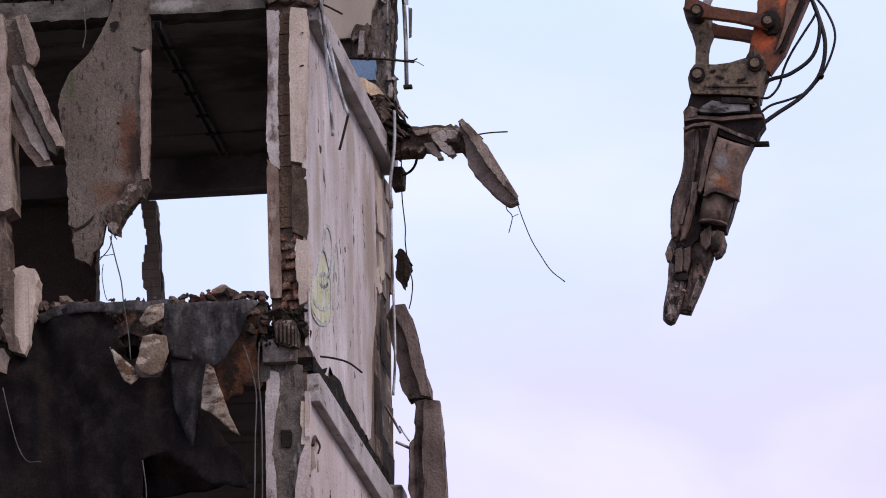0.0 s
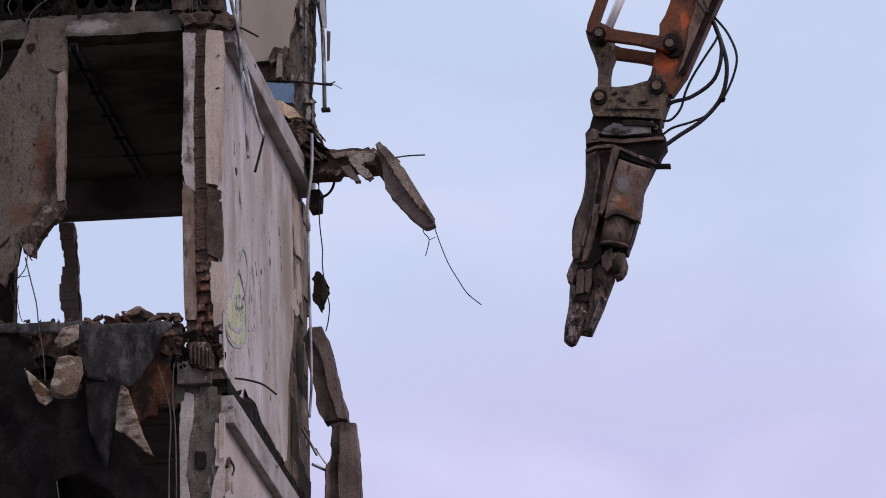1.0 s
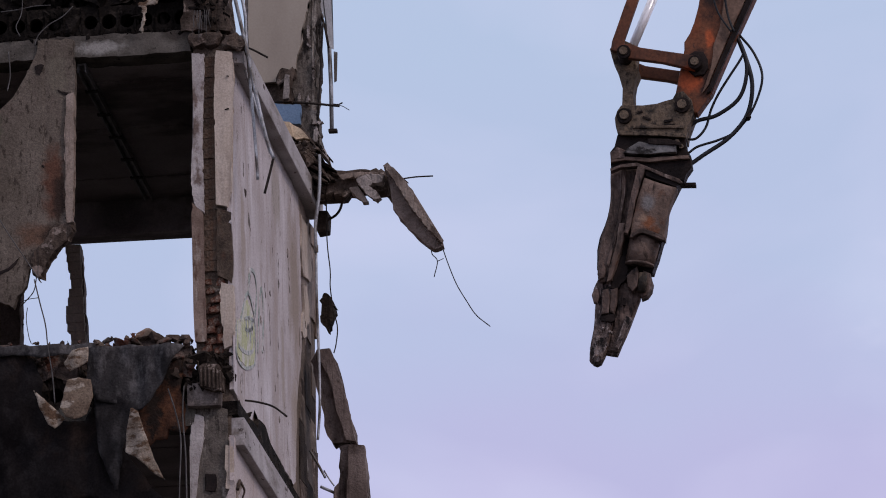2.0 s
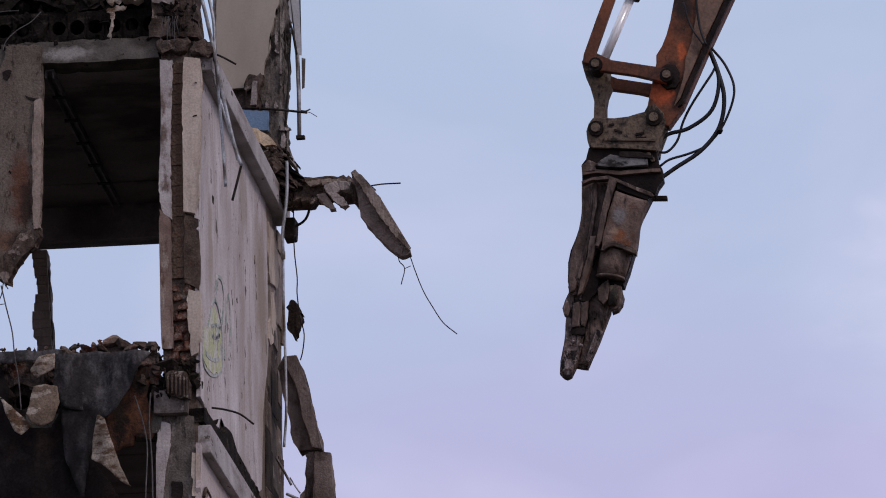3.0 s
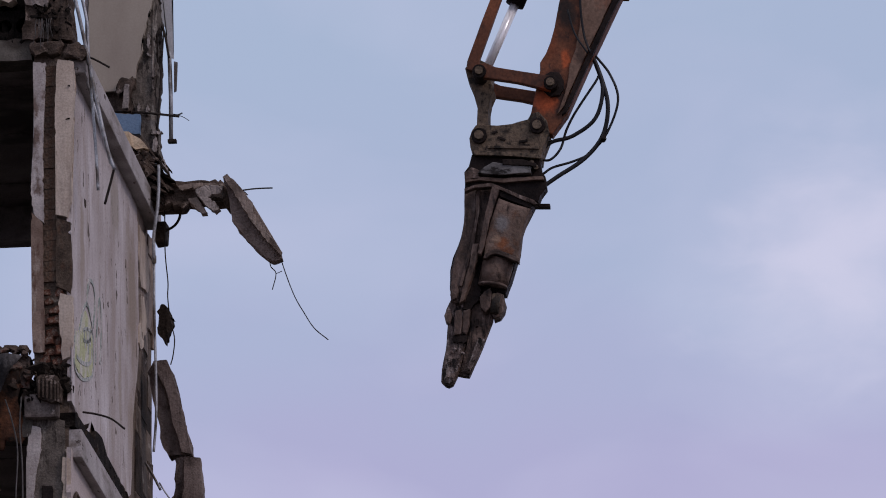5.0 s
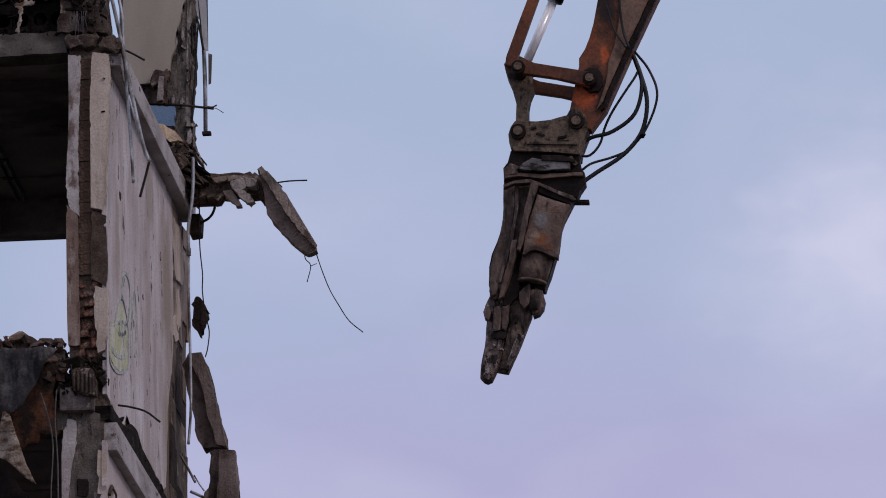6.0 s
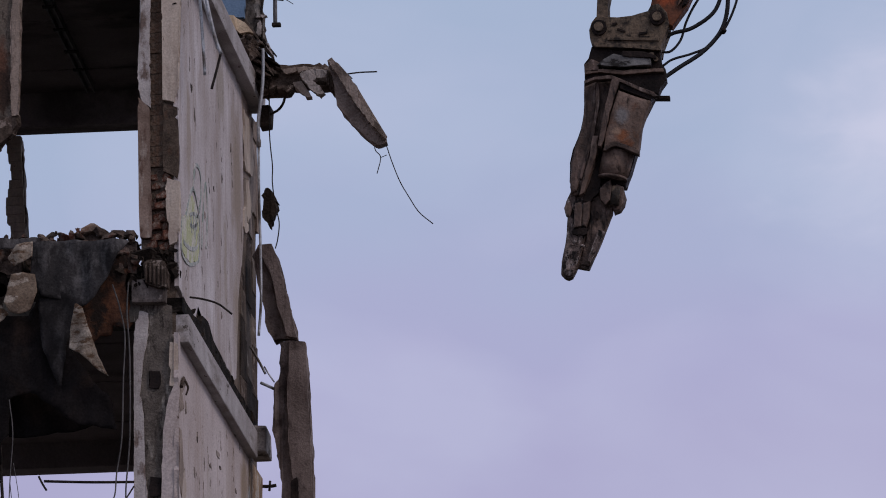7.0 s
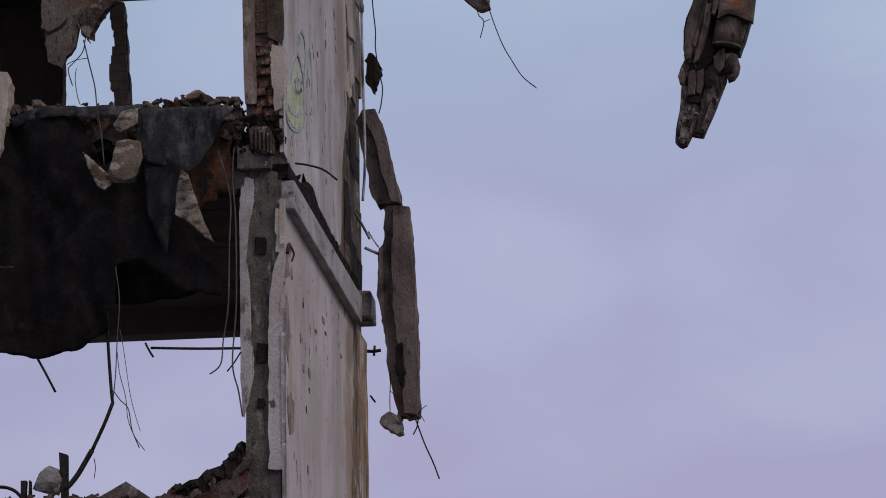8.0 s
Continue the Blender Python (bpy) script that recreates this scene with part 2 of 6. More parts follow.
FELT_MID = surface("grey_black_felt", (0.012, 0.0107, 0.011), (0.031, 0.028, 0.0285), 4.0, 0.85, 0.5, stain=(0.05, 0.046, 0.046), stain_scale=(9, 9, 4), stain_at=(0.55, 0.78), gloss=0.06)
FELT_GREY = surface("dusty_felt", (0.019, 0.017, 0.017), (0.06, 0.055, 0.055), 4.0, 0.85, 0.5, stain=(0.14, 0.13, 0.128), stain_scale=(8, 8, 4), stain_at=(0.52, 0.76), gloss=0.08)
PAPER = surface("pale_felt_backing", (0.2, 0.148, 0.105), (0.44, 0.37, 0.3), 9.0, 0.9, 0.6, stain=(0.12, 0.07, 0.042), stain_scale=(8, 8, 18), stain_at=(0.52, 0.62))
RUST_SHEET = surface("rust_brown_board", (0.03, 0.014, 0.009), (0.17, 0.066, 0.03), 7.0, 0.85, 0.6, stain=(0.022, 0.013, 0.009), stain_scale=(6, 6, 6), stain_at=(0.47, 0.60))
TAR = surface("rubble_dark", (0.015, 0.0115, 0.0095), (0.066, 0.05, 0.04), 6.0, 0.95, 0.9, vary=0.4, gloss=0.1)
RUBBLE = surface("rubble", (0.06, 0.0408, 0.0323), (0.25, 0.182, 0.149), 7.0, 0.95, 0.9, stain=(0.14, 0.0564, 0.0364), stain_scale=(7, 7, 7), stain_at=(0.55, 0.64), vary=0.5)
RUBBLE_PALE = surface("pale_rubble", (0.10, 0.075, 0.058), (0.27, 0.21, 0.168), 9.0, 0.95, 0.8, stain=(0.17, 0.075, 0.046), stain_scale=(9, 9, 9), stain_at=(0.60, 0.72), vary=0.4)
RED_RENDER = surface("reddish_brown_render", (0.15, 0.098, 0.075), (0.31, 0.225, 0.18), 4.0, 0.95, 0.5, stain=(0.42, 0.36, 0.31), stain_scale=(12, 12, 3), stain_at=(0.60, 0.74), stain2=(0.10, 0.05, 0.035), stain2_scale=(10, 10, 4), stain2_at=(0.56, 0.70), grit=0.5)
PAPER_BROWN = surface("brown_felt_backing", (0.115, 0.075, 0.05), (0.24, 0.175, 0.125), 9.0, 0.9, 0.6, stain=(0.40, 0.33, 0.265), stain_scale=(6, 6, 13), stain_at=(0.56, 0.64))
PALE_SHEET = surface("pale_painted_sheet", (0.42, 0.42, 0.43), (0.54, 0.54, 0.55), 4.0, 0.7, 0.15, stain=(0.26, 0.24, 0.22), stain_scale=(9, 9, 3), stain_at=(0.58, 0.76), grit=0.3)
STEEL_RUST = surface("rusty_rebar", (0.014, 0.011, 0.01), (0.05, 0.038, 0.03), 20, 0.8, 0.4, metal=0.3)
GALV = surface("galvanised_steel", (0.30, 0.305, 0.315), (0.52, 0.53, 0.55), 6, 0.5, 0.2, metal=0.45, stain=(0.11, 0.09, 0.075), stain_scale=(8, 8, 3))
GALV_DARK = surface("dull_dark_steel", (0.15, 0.145, 0.145), (0.28, 0.27, 0.27), 6, 0.6, 0.2, metal=0.2)
CABLE = surface("grey_cable", (0.06, 0.055, 0.052), (0.13, 0.12, 0.115), 12, 0.7, 0.1)
BLUE = surface("blue_paint", (0.10, 0.17, 0.27), (0.16, 0.24, 0.35), 4, 0.8, 0.3, grit=0.35)
BEIGE = surface("beige_wall", (0.335, 0.28, 0.225), (0.385, 0.33, 0.27), 1.2, 0.9, 0.08, stain=(0.30, 0.25, 0.205), stain_scale=(1.4, 1.4, 0.6), stain_at=(0.55, 0.8), grit=0.15)
PIER = surface("weathered_pier_masonry", (0.075, 0.06, 0.05), (0.19, 0.16, 0.135), 5.0, 0.95, 0.8, stain=(0.30, 0.265, 0.23), stain_scale=(11, 11, 3), stain_at=(0.60, 0.72), stain2=(0.04, 0.032, 0.027), stain2_scale=(13, 13, 5), stain2_at=(0.56, 0.68))
DARK_BRICK = surface("dark_brown_brick", (0.05, 0.034, 0.025), (0.125, 0.09, 0.067), 7.0, 0.95, 0.7, stain=(0.10, 0.055, 0.035), stain_scale=(9, 9, 6), stain_at=(0.56, 0.70), vary=0.25)
TAN = surface("torn_insulation", (0.42, 0.29, 0.18), (0.60, 0.46, 0.32), 5, 0.95, 0.7, grit=0.35)
GRAFFITI_Y = surface("faded_yellow_green_paint", (0.43, 0.445, 0.24), (0.52, 0.525, 0.325), 6, 0.9, 0.2, stain=(0.58, 0.55, 0.5), stain_scale=(9, 9, 5), stain_at=(0.5, 0.65))
GRAFFITI_G = surface("faded_green_paint", (0.22, 0.27, 0.24), (0.40, 0.43, 0.40), 8, 0.9, 0.2, stain=(0.5, 0.48, 0.46), stain_scale=(14, 14, 9), stain_at=(0.5, 0.6))
JAW_STEEL = surface("worn_jaw_steel", (0.045, 0.029, 0.022), (0.175, 0.119, 0.097), 9.0, 0.7, 0.5, metal=0.1, stain=(0.3, 0.228, 0.197), stain_scale=(22, 22, 4), stain_at=(0.60, 0.76), stain2=(0.012, 0.008, 0.007), stain2_scale=(18, 18, 4), stain2_at=(0.54, 0.70))
# Dark steel; also stands in for shade in gaps, sockets, cracks and holes.
DARK_STEEL_AND_SHADE = surface("dark_steel_and_hole_shade", (0.009, 0.0065, 0.006), (0.032, 0.022, 0.019), 9.0, 0.6, 0.4, metal=0.1, gloss=0.1)
JAW_RUST = surface("rusted_housing", (0.08, 0.05, 0.037), (0.225, 0.155, 0.122), 8.0, 0.75, 0.4, metal=0.08, stain=(0.13, 0.06, 0.034), stain_scale=(11, 11, 11), stain_at=(0.60, 0.78), stain2=(0.03, 0.02, 0.016), stain2_scale=(22, 22, 9), stain2_at=(0.57, 0.74), grit=0.6,
                   spots=((3.90, 11.45, 0.05, 0.045, (0.24, 0.085, 0.035)), (3.93, 11.40, 0.05, 0.035, (0.17, 0.065, 0.03)), (3.87, 11.48, 0.03, 0.03, (0.30, 0.20, 0.14)), (3.90, 11.57, 0.05, 0.06, (0.20, 0.185, 0.18))))
BRACKET = surface("muddy_bracket_steel", (0.105, 0.074, 0.05), (0.24, 0.175, 0.122), 9.0, 0.8, 0.5, metal=0.05, stain=(0.03, 0.023, 0.018), stain_scale=(9, 9, 9), stain2=(0.024, 0.018, 0.014), stain2_scale=(22, 22, 14), stain2_at=(0.56, 0.70))
ORANGE = surface("worn_orange_paint", (0.095, 0.034, 0.017), (0.235, 0.077, 0.032), 3.0, 0.6, 0.2, stain=(0.05, 0.022, 0.014), stain_scale=(5, 5, 4), stain_at=(0.54, 0.70), specks=(0.02, 0.014, 0.011), specks_scale=(14, 14, 9), specks_at=(0.62, 0.72),
                 spots=((4.17, 12.32, 0.08, 0.085, (0.46, 0.092, 0.026)), (4.285, 12.575, 0.034, 0.07, (0.50, 0.105, 0.03)), (4.30, 12.88, 0.075, 0.17, (0.016, 0.011, 0.009)), (4.22, 12.46, 0.06, 0.07, (0.035, 0.014, 0.009)), (4.20, 12.66, 0.05, 0.10, (0.20, 0.055, 0.02))))
ARM_TAN = surface("lighter_brown_paint", (0.11, 0.062, 0.042), (0.24, 0.15, 0.105), 2.5, 0.6, 0.2, stain=(0.04, 0.02, 0.013), stain_scale=(4, 4, 3), stain_at=(0.52, 0.66), stain2=(0.22, 0.06, 0.022), stain2_scale=(3, 3, 2), stain2_at=(0.57, 0.75))
NEAR_BLACK_RUBBLE = surface("near_black_broken_concrete", (0.006, 0.005, 0.0045), (0.026, 0.021, 0.018), 6.0, 0.95, 0.8, stain=(0.055, 0.045, 0.037), stain_scale=(7, 7, 12), stain_at=(0.60, 0.72), vary=0.4, gloss=0.05)
SCUFFED = surface("scuffed_cover_steel", (0.10, 0.092, 0.088), (0.27, 0.255, 0.245), 7.0, 0.6, 0.25, metal=0.2, stain=(0.02, 0.016, 0.014), stain_scale=(8, 8, 12), stain_at=(0.50, 0.58))
JAW_DUST = surface("dusty_worn_jaw_steel", (0.055, 0.0389, 0.0343), (0.22, 0.163, 0.143), 12.0, 0.8, 0.6, stain=(0.42, 0.35, 0.323), stain_scale=(18, 18, 10), stain_at=(0.57, 0.68), stain2=(0.01, 0.0075, 0.007), stain2_scale=(20, 20, 9), stain2_at=(0.55, 0.65))
LINTEL = surface("dirty_lintel_concrete", (0.075, 0.064, 0.053), (0.15, 0.132, 0.113), 5.0, 0.95, 0.5, stain=(0.045, 0.037, 0.03), stain_scale=(3, 3, 9), stain_at=(0.50, 0.70), specks=(0.018, 0.014, 0.012), specks_scale=(16, 16, 16), specks_at=(0.65, 0.69), grit=0.5,
                 spots=((-0.92, 15.74, 0.22, 0.06, (0.30, 0.28, 0.255)), (-0.35, 15.80, 0.16, 0.06, (0.05, 0.04, 0.033))))
BARK = surface("dark_splintered_concrete", (0.035, 0.025, 0.019), (0.15, 0.11, 0.0879), 7.0, 0.95, 0.9, stain=(0.26, 0.204, 0.172), stain_scale=(9, 9, 12), stain_at=(0.60, 0.68), gloss=0.1)
BUFF_SMOOTH = surface("brown_dusty_plaster", (0.19, 0.143, 0.113), (0.385, 0.301, 0.25), 4.0, 0.95, 0.6, stain=(0.13, 0.0894, 0.0667), stain_scale=(9, 9, 4), stain_at=(0.56, 0.70), grit=0.5)
# Near-white, barely metallic base paints the rod's bright reflection into its colour.
CHROME = surface("chrome_with_painted_reflection", (0.95, 0.95, 0.96), (0.97, 0.97, 0.98), 8, 0.3, 0.0, metal=0.15, grain=2, gloss=0.8, grit=0.0)
RUBBER = surface("hose_rubber", (0.012, 0.012, 0.014), (0.025, 0.025, 0.028), 20, 0.5, 0.1)
# Ground colour kept very dark to cut light bounced onto undersides.
GROUND = surface("low_bounce_ground", (0.045, 0.04, 0.035), (0.09, 0.08, 0.07), 0.4, 0.95, 0.6, stain=(0.12, 0.11, 0.095), stain_scale=(0.2, 0.2, 0.2), grain=14)


# ---- mesh helpers ----
def link(name, bm, material, smooth=False):
    bmesh.ops.recalc_face_normals(bm, faces=bm.faces)
    me = bpy.data.meshes.new(name)
    bm.to_mesh(me)
    bm.free()
    me.materials.append(material)
    if smooth:
        me.polygons.foreach_set("use_smooth", [True] * len(me.polygons))
    return new(name, me)


def part(name, bm, material, parent, label="", smooth=False):
    ob = link(name, bm, material, smooth)
    ob.parent = parent
    return tagged(ob, label)


def thing(name, label, category, group="", kind=""):
    return tagged(new(name), label, category, group, kind)


def solo(name, bm, material, label, category, group="", kind="", smooth=False):
    return tagged(link(name, bm, material, smooth), label, category, group, kind)


def box(x0, x1, y0, y1, z0, z1, bevel=0.0, bm=None):
    bm = bm or bmesh.new()
    made = bmesh.ops.create_cube(bm, size=1.0)["verts"]
    for p in made:
        p.co = Vector(((x0 + x1) / 2 + p.co.x * (x1 - x0), (y0 + y1) / 2 + p.co.y * (y1 - y0), (z0 + z1) / 2 + p.co.z * (z1 - z0)))
    if bevel:
        edges = list({e for p in made for e in p.link_edges})
        bmesh.ops.bevel(bm, geom=edges, offset=bevel, segments=2, affect="EDGES", profile=0.6)
    return bm


def rough(pts, step=0.05, amp=0.012, seed=0):
    """A closed outline with its sides cut into short pieces and broken unevenly."""
    rnd, out = random.Random(seed), []
    for i, a in enumerate(pts):
        a, b = Vector(a), Vector(pts[(i + 1) % len(pts)])
        count = max(1, round((b - a).length / step))
        for k in range(count):
            p = a.lerp(b, (k + (rnd.uniform(-0.25, 0.25) if k else 0)) / count)
            out.append((p.x + rnd.uniform(-amp, amp), p.y + rnd.uniform(-amp, amp)))
    return out


def prism(pts, a, b, axis="y", amp=0.0, seed=0, bm=None, bevel=0.0):
    """An outline in the two other axes, drawn out from a to b along axis; amp makes the far and near faces uneven."""
    bm = bm or bmesh.new()
    rnd = random.Random(seed + 7)

    def place(p, d):
        u, w = p[0] + rnd.uniform(-amp, amp), p[1] + rnd.uniform(-amp, amp)
        d += rnd.uniform(-amp, amp)
        return {"y": (u, d, w), "x": (d, u, w), "z": (u, w, d)}[axis]

    near, far = [bm.verts.new(place(p, a)) for p in pts], [bm.verts.new(place(p, b)) for p in pts]
    faces = [bm.faces.new(near), bm.faces.new(far)]
    for i in range(len(pts)):
        j = (i + 1) % len(pts)
        bm.faces.new((near[i], near[j], far[j], far[i]))
    if bevel:
        edges = [e for f in faces for e in f.edges]
        bmesh.ops.recalc_face_normals(bm, faces=bm.faces)
        bmesh.ops.bevel(bm, geom=edges, offset=bevel, segments=2, affect="EDGES", profile=0.6, clamp_overlap=True)
    bmesh.ops.triangulate(bm, faces=[f for f in bm.faces if len(f.verts) > 4])
    return bm


def smooth_line(pts, steps=6):
    pts = [Vector(p) for p in pts]
    if len(pts) < 3:
        return pts
    ext, out = [2 * pts[0] - pts[1], *pts, 2 * pts[-1] - pts[-2]], []
    for i in range(1, len(ext) - 2):
        p0, p1, p2, p3 = ext[i - 1:i + 3]
        for k in range(steps):
            t = k / steps
            out.append(0.5 * (2 * p1 + (p2 - p0) * t + (2 * p0 - 5 * p1 + 4 * p2 - p3) * t * t + (3 * p1 - p0 - 3 * p2 + p3) * t ** 3))
    return out + [pts[-1]]


def tube(pts, r, sides=8, bent=True, bm=None, r_end=None):
    """A round bar along a line of places."""
    bm = bm or bmesh.new()
    line = smooth_line(pts) if bent else [Vector(p) for p in pts]
    rings, side = [], None
    for i, p in enumerate(line):
        way = (line[min(i + 1, len(line) - 1)] - line[max(i - 1, 0)]).normalized()
        side = way.orthogonal() if side is None else side - way * side.dot(way)
        side.normalize()
        up, rr = way.cross(side), r if r_end is None else r + (r_end - r) * i / (len(line) - 1)
        rings.append([bm.verts.new(p + rr * (math.cos(q) * side + math.sin(q) * up)) for q in (2 * math.pi * k / sides for k in range(sides))])
    for a, b in zip(rings, rings[1:]):
        for k in range(sides):
            bm.faces.new((a[k], a[(k + 1) % sides], b[(k + 1) % sides], b[k]))
    bm.faces.new(rings[0]), bm.faces.new(rings[-1])
    return bm


def lump(centre, size, rnd, count=14, bm=None):
    """One broken, angular lump."""
    bm = bm or bmesh.new()
    turn = Euler([rnd.uniform(0, 6.28) for _ in range(3)]).to_matrix()
    pts = []
    for _ in range(count):
        d = Vector([rnd.gauss(0, 1) for _ in range(3)]).normalized() * rnd.uniform(0.75, 1.0)
        d = Vector((d.x * size[0], d.y * size[1], d.z * size[2])) / 2
        pts.append(bm.verts.new(Vector(centre) + turn @ d))
    got = bmesh.ops.convex_hull(bm, input=pts)
    bmesh.ops.delete(bm, geom=list({g for g in got["geom_interior"] if isinstance(g, bmesh.types.BMVert)}), context="VERTS")
    return bm


def inside(p, poly):
    hit = False
    for (x0, y0), (x1, y1) in zip(poly, poly[1:] + poly[:1]):
        if (y0 > p[1]) != (y1 > p[1]) and p[0] < (x1 - x0) * (p[1] - y0) / (y1 - y0) + x0:
            hit = not hit
    return hit


def nearest(p, poly):
    best = None
    for a, b in zip(poly, poly[1:] + poly[:1]):
        a, b, q = Vector(a), Vector(b), Vector(p)
        t = max(0, min(1, (q - a).dot(b - a) / max(1e-9, (b - a).length_squared)))
        c = a.lerp(b, t)
        if best is None or (c - q).length < best[0]:
            best = ((c - q).length, c)
    return best[1]


def sheet(outline, cell, depth, thick=0.006):
    """A torn, folded sheet: an outline in x and z filled with a grid; depth(x, z) gives its y."""
    bm = bmesh.new()
    xs, zs = [p[0] for p in outline], [p[1] for p in outline]
    nx, nz = int((max(xs) - min(xs)) / cell) + 1, int((max(zs) - min(zs)) / cell) + 1
    keep = [(i, k) for i in range(nx) for k in range(nz) if inside((min(xs) + (i + 0.5) * cell, min(zs) + (k + 0.5) * cell), outline)]
    cells, verts = set(keep), {}
    for i, k in keep:
        for a, b in ((0, 0), (1, 0), (1, 1), (0, 1)):
            key = (i + a, k + b)
            if key not in verts:
                p = (min(xs) + key[0] * cell, min(zs) + key[1] * cell)
                around = all((key[0] - da, key[1] - db) in cells for da in (0, 1) for db in (0, 1))
                q = Vector(p) if around else nearest(p, outline)
                verts[key] = bm.verts.new((q[0], depth(q[0], q[1]), q[1]))
    for i, k in keep:
        bm.faces.new([verts[(i + a, k + b)] for a, b in ((0, 0), (1, 0), (1, 1), (0, 1))])
    bmesh.ops.recalc_face_normals(bm, faces=bm.faces)
    bmesh.ops.solidify(bm, geom=list(bm.faces), thickness=thick)
    return bm


def roughen(bm, amp, size=4.0, cuts=0):
    """Subdivides and pushes the surface about, for broken concrete."""
    if cuts:
        bmesh.ops.subdivide_edges(bm, edges=list(bm.edges), cuts=cuts, use_grid_fill=True)
    for p in bm.verts:
        p.co += amp * Vector(noise.noise_vector(p.co * size))
    return bm


# ---- ground and the lower storeys that carry the ruin ----
STOREY = 2.87
bm = bmesh.new()
bmesh.ops.create_grid(bm, x_segments=60, y_segments=60, size=1500)
solo("ground", bm, GROUND, "unseen bare demolition ground reaching the horizon, darkened to cut bounced light", "ground", kind="structure")
X_LEFT, Y_BACK = -5.0, 4.0
solo("wall_gable_lower", box(-0.2, 0.04, 0.0, 4.3, 0.0, 9.72), PLASTER_LOW, "stained pale plaster gable wall of the lower storeys", "wall", kind="structure")
solo("wall_back_lower", box(X_LEFT, -0.2, Y_BACK, Y_BACK + 0.25, 0.0, 9.72), MASONRY, "bare masonry back wall of the lower storeys", "wall", kind="structure")
solo("wall_front_lower", box(X_LEFT, -0.2, 0.0, 0.25, 0.0, 9.72), MASONRY, "bare masonry front wall of the lower storeys", "wall", kind="structure")
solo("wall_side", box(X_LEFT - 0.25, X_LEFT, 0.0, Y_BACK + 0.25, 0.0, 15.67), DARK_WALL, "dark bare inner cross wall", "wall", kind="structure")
solo("floor_3", box(X_LEFT, -0.2, 0.02, Y_BACK, 9.93, 10.30), CONCRETE, "broken concrete floor covered with rubble", "floor", kind="structure")
solo("ceiling_3", box(X_LEFT, -0.2, 0.02, Y_BACK, 9.72, 9.926), CEILING, "grey concrete ceiling", "ceiling", kind="structure")


# ---- two ruined storeys: ceilings, beams, back wall ----
def ceiling_planks(z):
    bm = bmesh.new()
    for y0, y1 in ((0.26, 0.63), (0.665, 1.82), (1.855, 3.14), (3.175, 3.78)):
        box(X_LEFT, -0.2, y0, y1, z, z + 0.12, 0.012, bm)
    box(X_LEFT, -0.2, 0.26, 3.78, z + 0.09, z + 0.18, 0, bm)
    return bm


# Storey 2 gets the darker copy with shade in its colour.
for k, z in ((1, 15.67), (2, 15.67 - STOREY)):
    solo(f"ceiling_{k}", ceiling_planks(z), CEILING if k == 1 else CEILING_SHADED, "grey ceiling of wide concrete planks with open joints", "ceiling", kind="structure")
    solo(f"beam_back_{k}", box(X_LEFT, -0.2, 3.78, 4.02, z - (0.275 if k == 1 else 0.205), z + 0.2, 0.01), CEILING if k == 1 else CEILING_SHADED, "dark concrete beam along the open back", "beam", kind="structure")
# front lintel bands, chipped along the lower edge
for k, z in ((1, 15.67), (2, 15.67 - STOREY)):
    out = rough([(-1.25, z), (-0.24, z), (-0.24, z + 0.16), (-1.25, z + 0.17)], 0.06, 0.008, 31 + k)
    solo(f"beam_front_{k}", prism(out, 0.0, 0.26, amp=0.004), LINTEL, "chipped pale concrete lintel band along the slab edge", "beam", kind="structure")
    out = rough([(X_LEFT, z), (-1.255, z), (-1.255, z + 0.16), (X_LEFT, z + 0.17)], 0.06, 0.008, 35 + k)
    solo(f"beam_front_left_{k}", prism(out, 0.004, 0.26, amp=0.004), LINTEL, "dirty grey concrete lintel band along the slab edge", "beam", kind="structure")


def core_slab(z, x0, x1, y):
    """The broken front edge of a hollow-core slab: round cores open towards the street."""
    bm, pitch, high = bmesh.new(), 0.138, 0.24
    for i in range(int((x1 - x0) / pitch)):
        cx, cz, r = x0 + (i + 0.5) * pitch, z + high / 2, 0.055 + 0.008 * noise.noise((i * 3.7, z, 1))
        rim, ring, deep = [], [], []
        for q in range(16):
            a = 2 * math.pi * q / 16
            c, s = math.cos(a), math.sin(a)
            f = 1 / max(abs(c), abs(s))
            jig = 0.02 * noise.noise((cx * 9, q, z))
            rim.append(bm.verts.new((cx + c * f * pitch / 2, y + 0.03 * noise.noise((cx + c * f, s * f, z)), cz + s * f * high / 2)))
            ring.append(bm.verts.new((cx + c * r, y + jig, cz + s * r)))
            deep.append(bm.verts.new((cx + c * r, y + 0.5, cz + s * r)))
        for q in range(16):
            j = (q + 1) % 16
            bm.faces.new((rim[q], rim[j], ring[j], ring[q])), bm.faces.new((ring[q], ring[j], deep[j], deep[q]))
        bm.faces.new(deep)
    box(x0, x1, y + 0.06, Y_BACK + 0.2, z + high - 0.02, z + high + 0.03, 0, bm)
    return bm


for k, z in ((1, 15.835), (2, 15.835 - STOREY)):
    solo(f"floor_{k}", core_slab(z, -4.80, -0.24, 0.05), NEAR_BLACK_RUBBLE if k == 1 else TAR, "broken hollow-core concrete floor slab with open round cores", "floor slab", kind="structure")

# back wall, piers and the dark wall left standing inside
back_out = rough([(X_LEFT, 13.1), (-2.33, 13.1), (-2.31, 14.3), (-2.30, 15.6), (X_LEFT, 15.6)], 0.08, 0.012, 5)
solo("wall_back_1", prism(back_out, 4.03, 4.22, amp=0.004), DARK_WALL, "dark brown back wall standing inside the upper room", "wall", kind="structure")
pier = thing("pier_back", "crumbling narrow brick pier under the back beam", "pier", kind="structure")
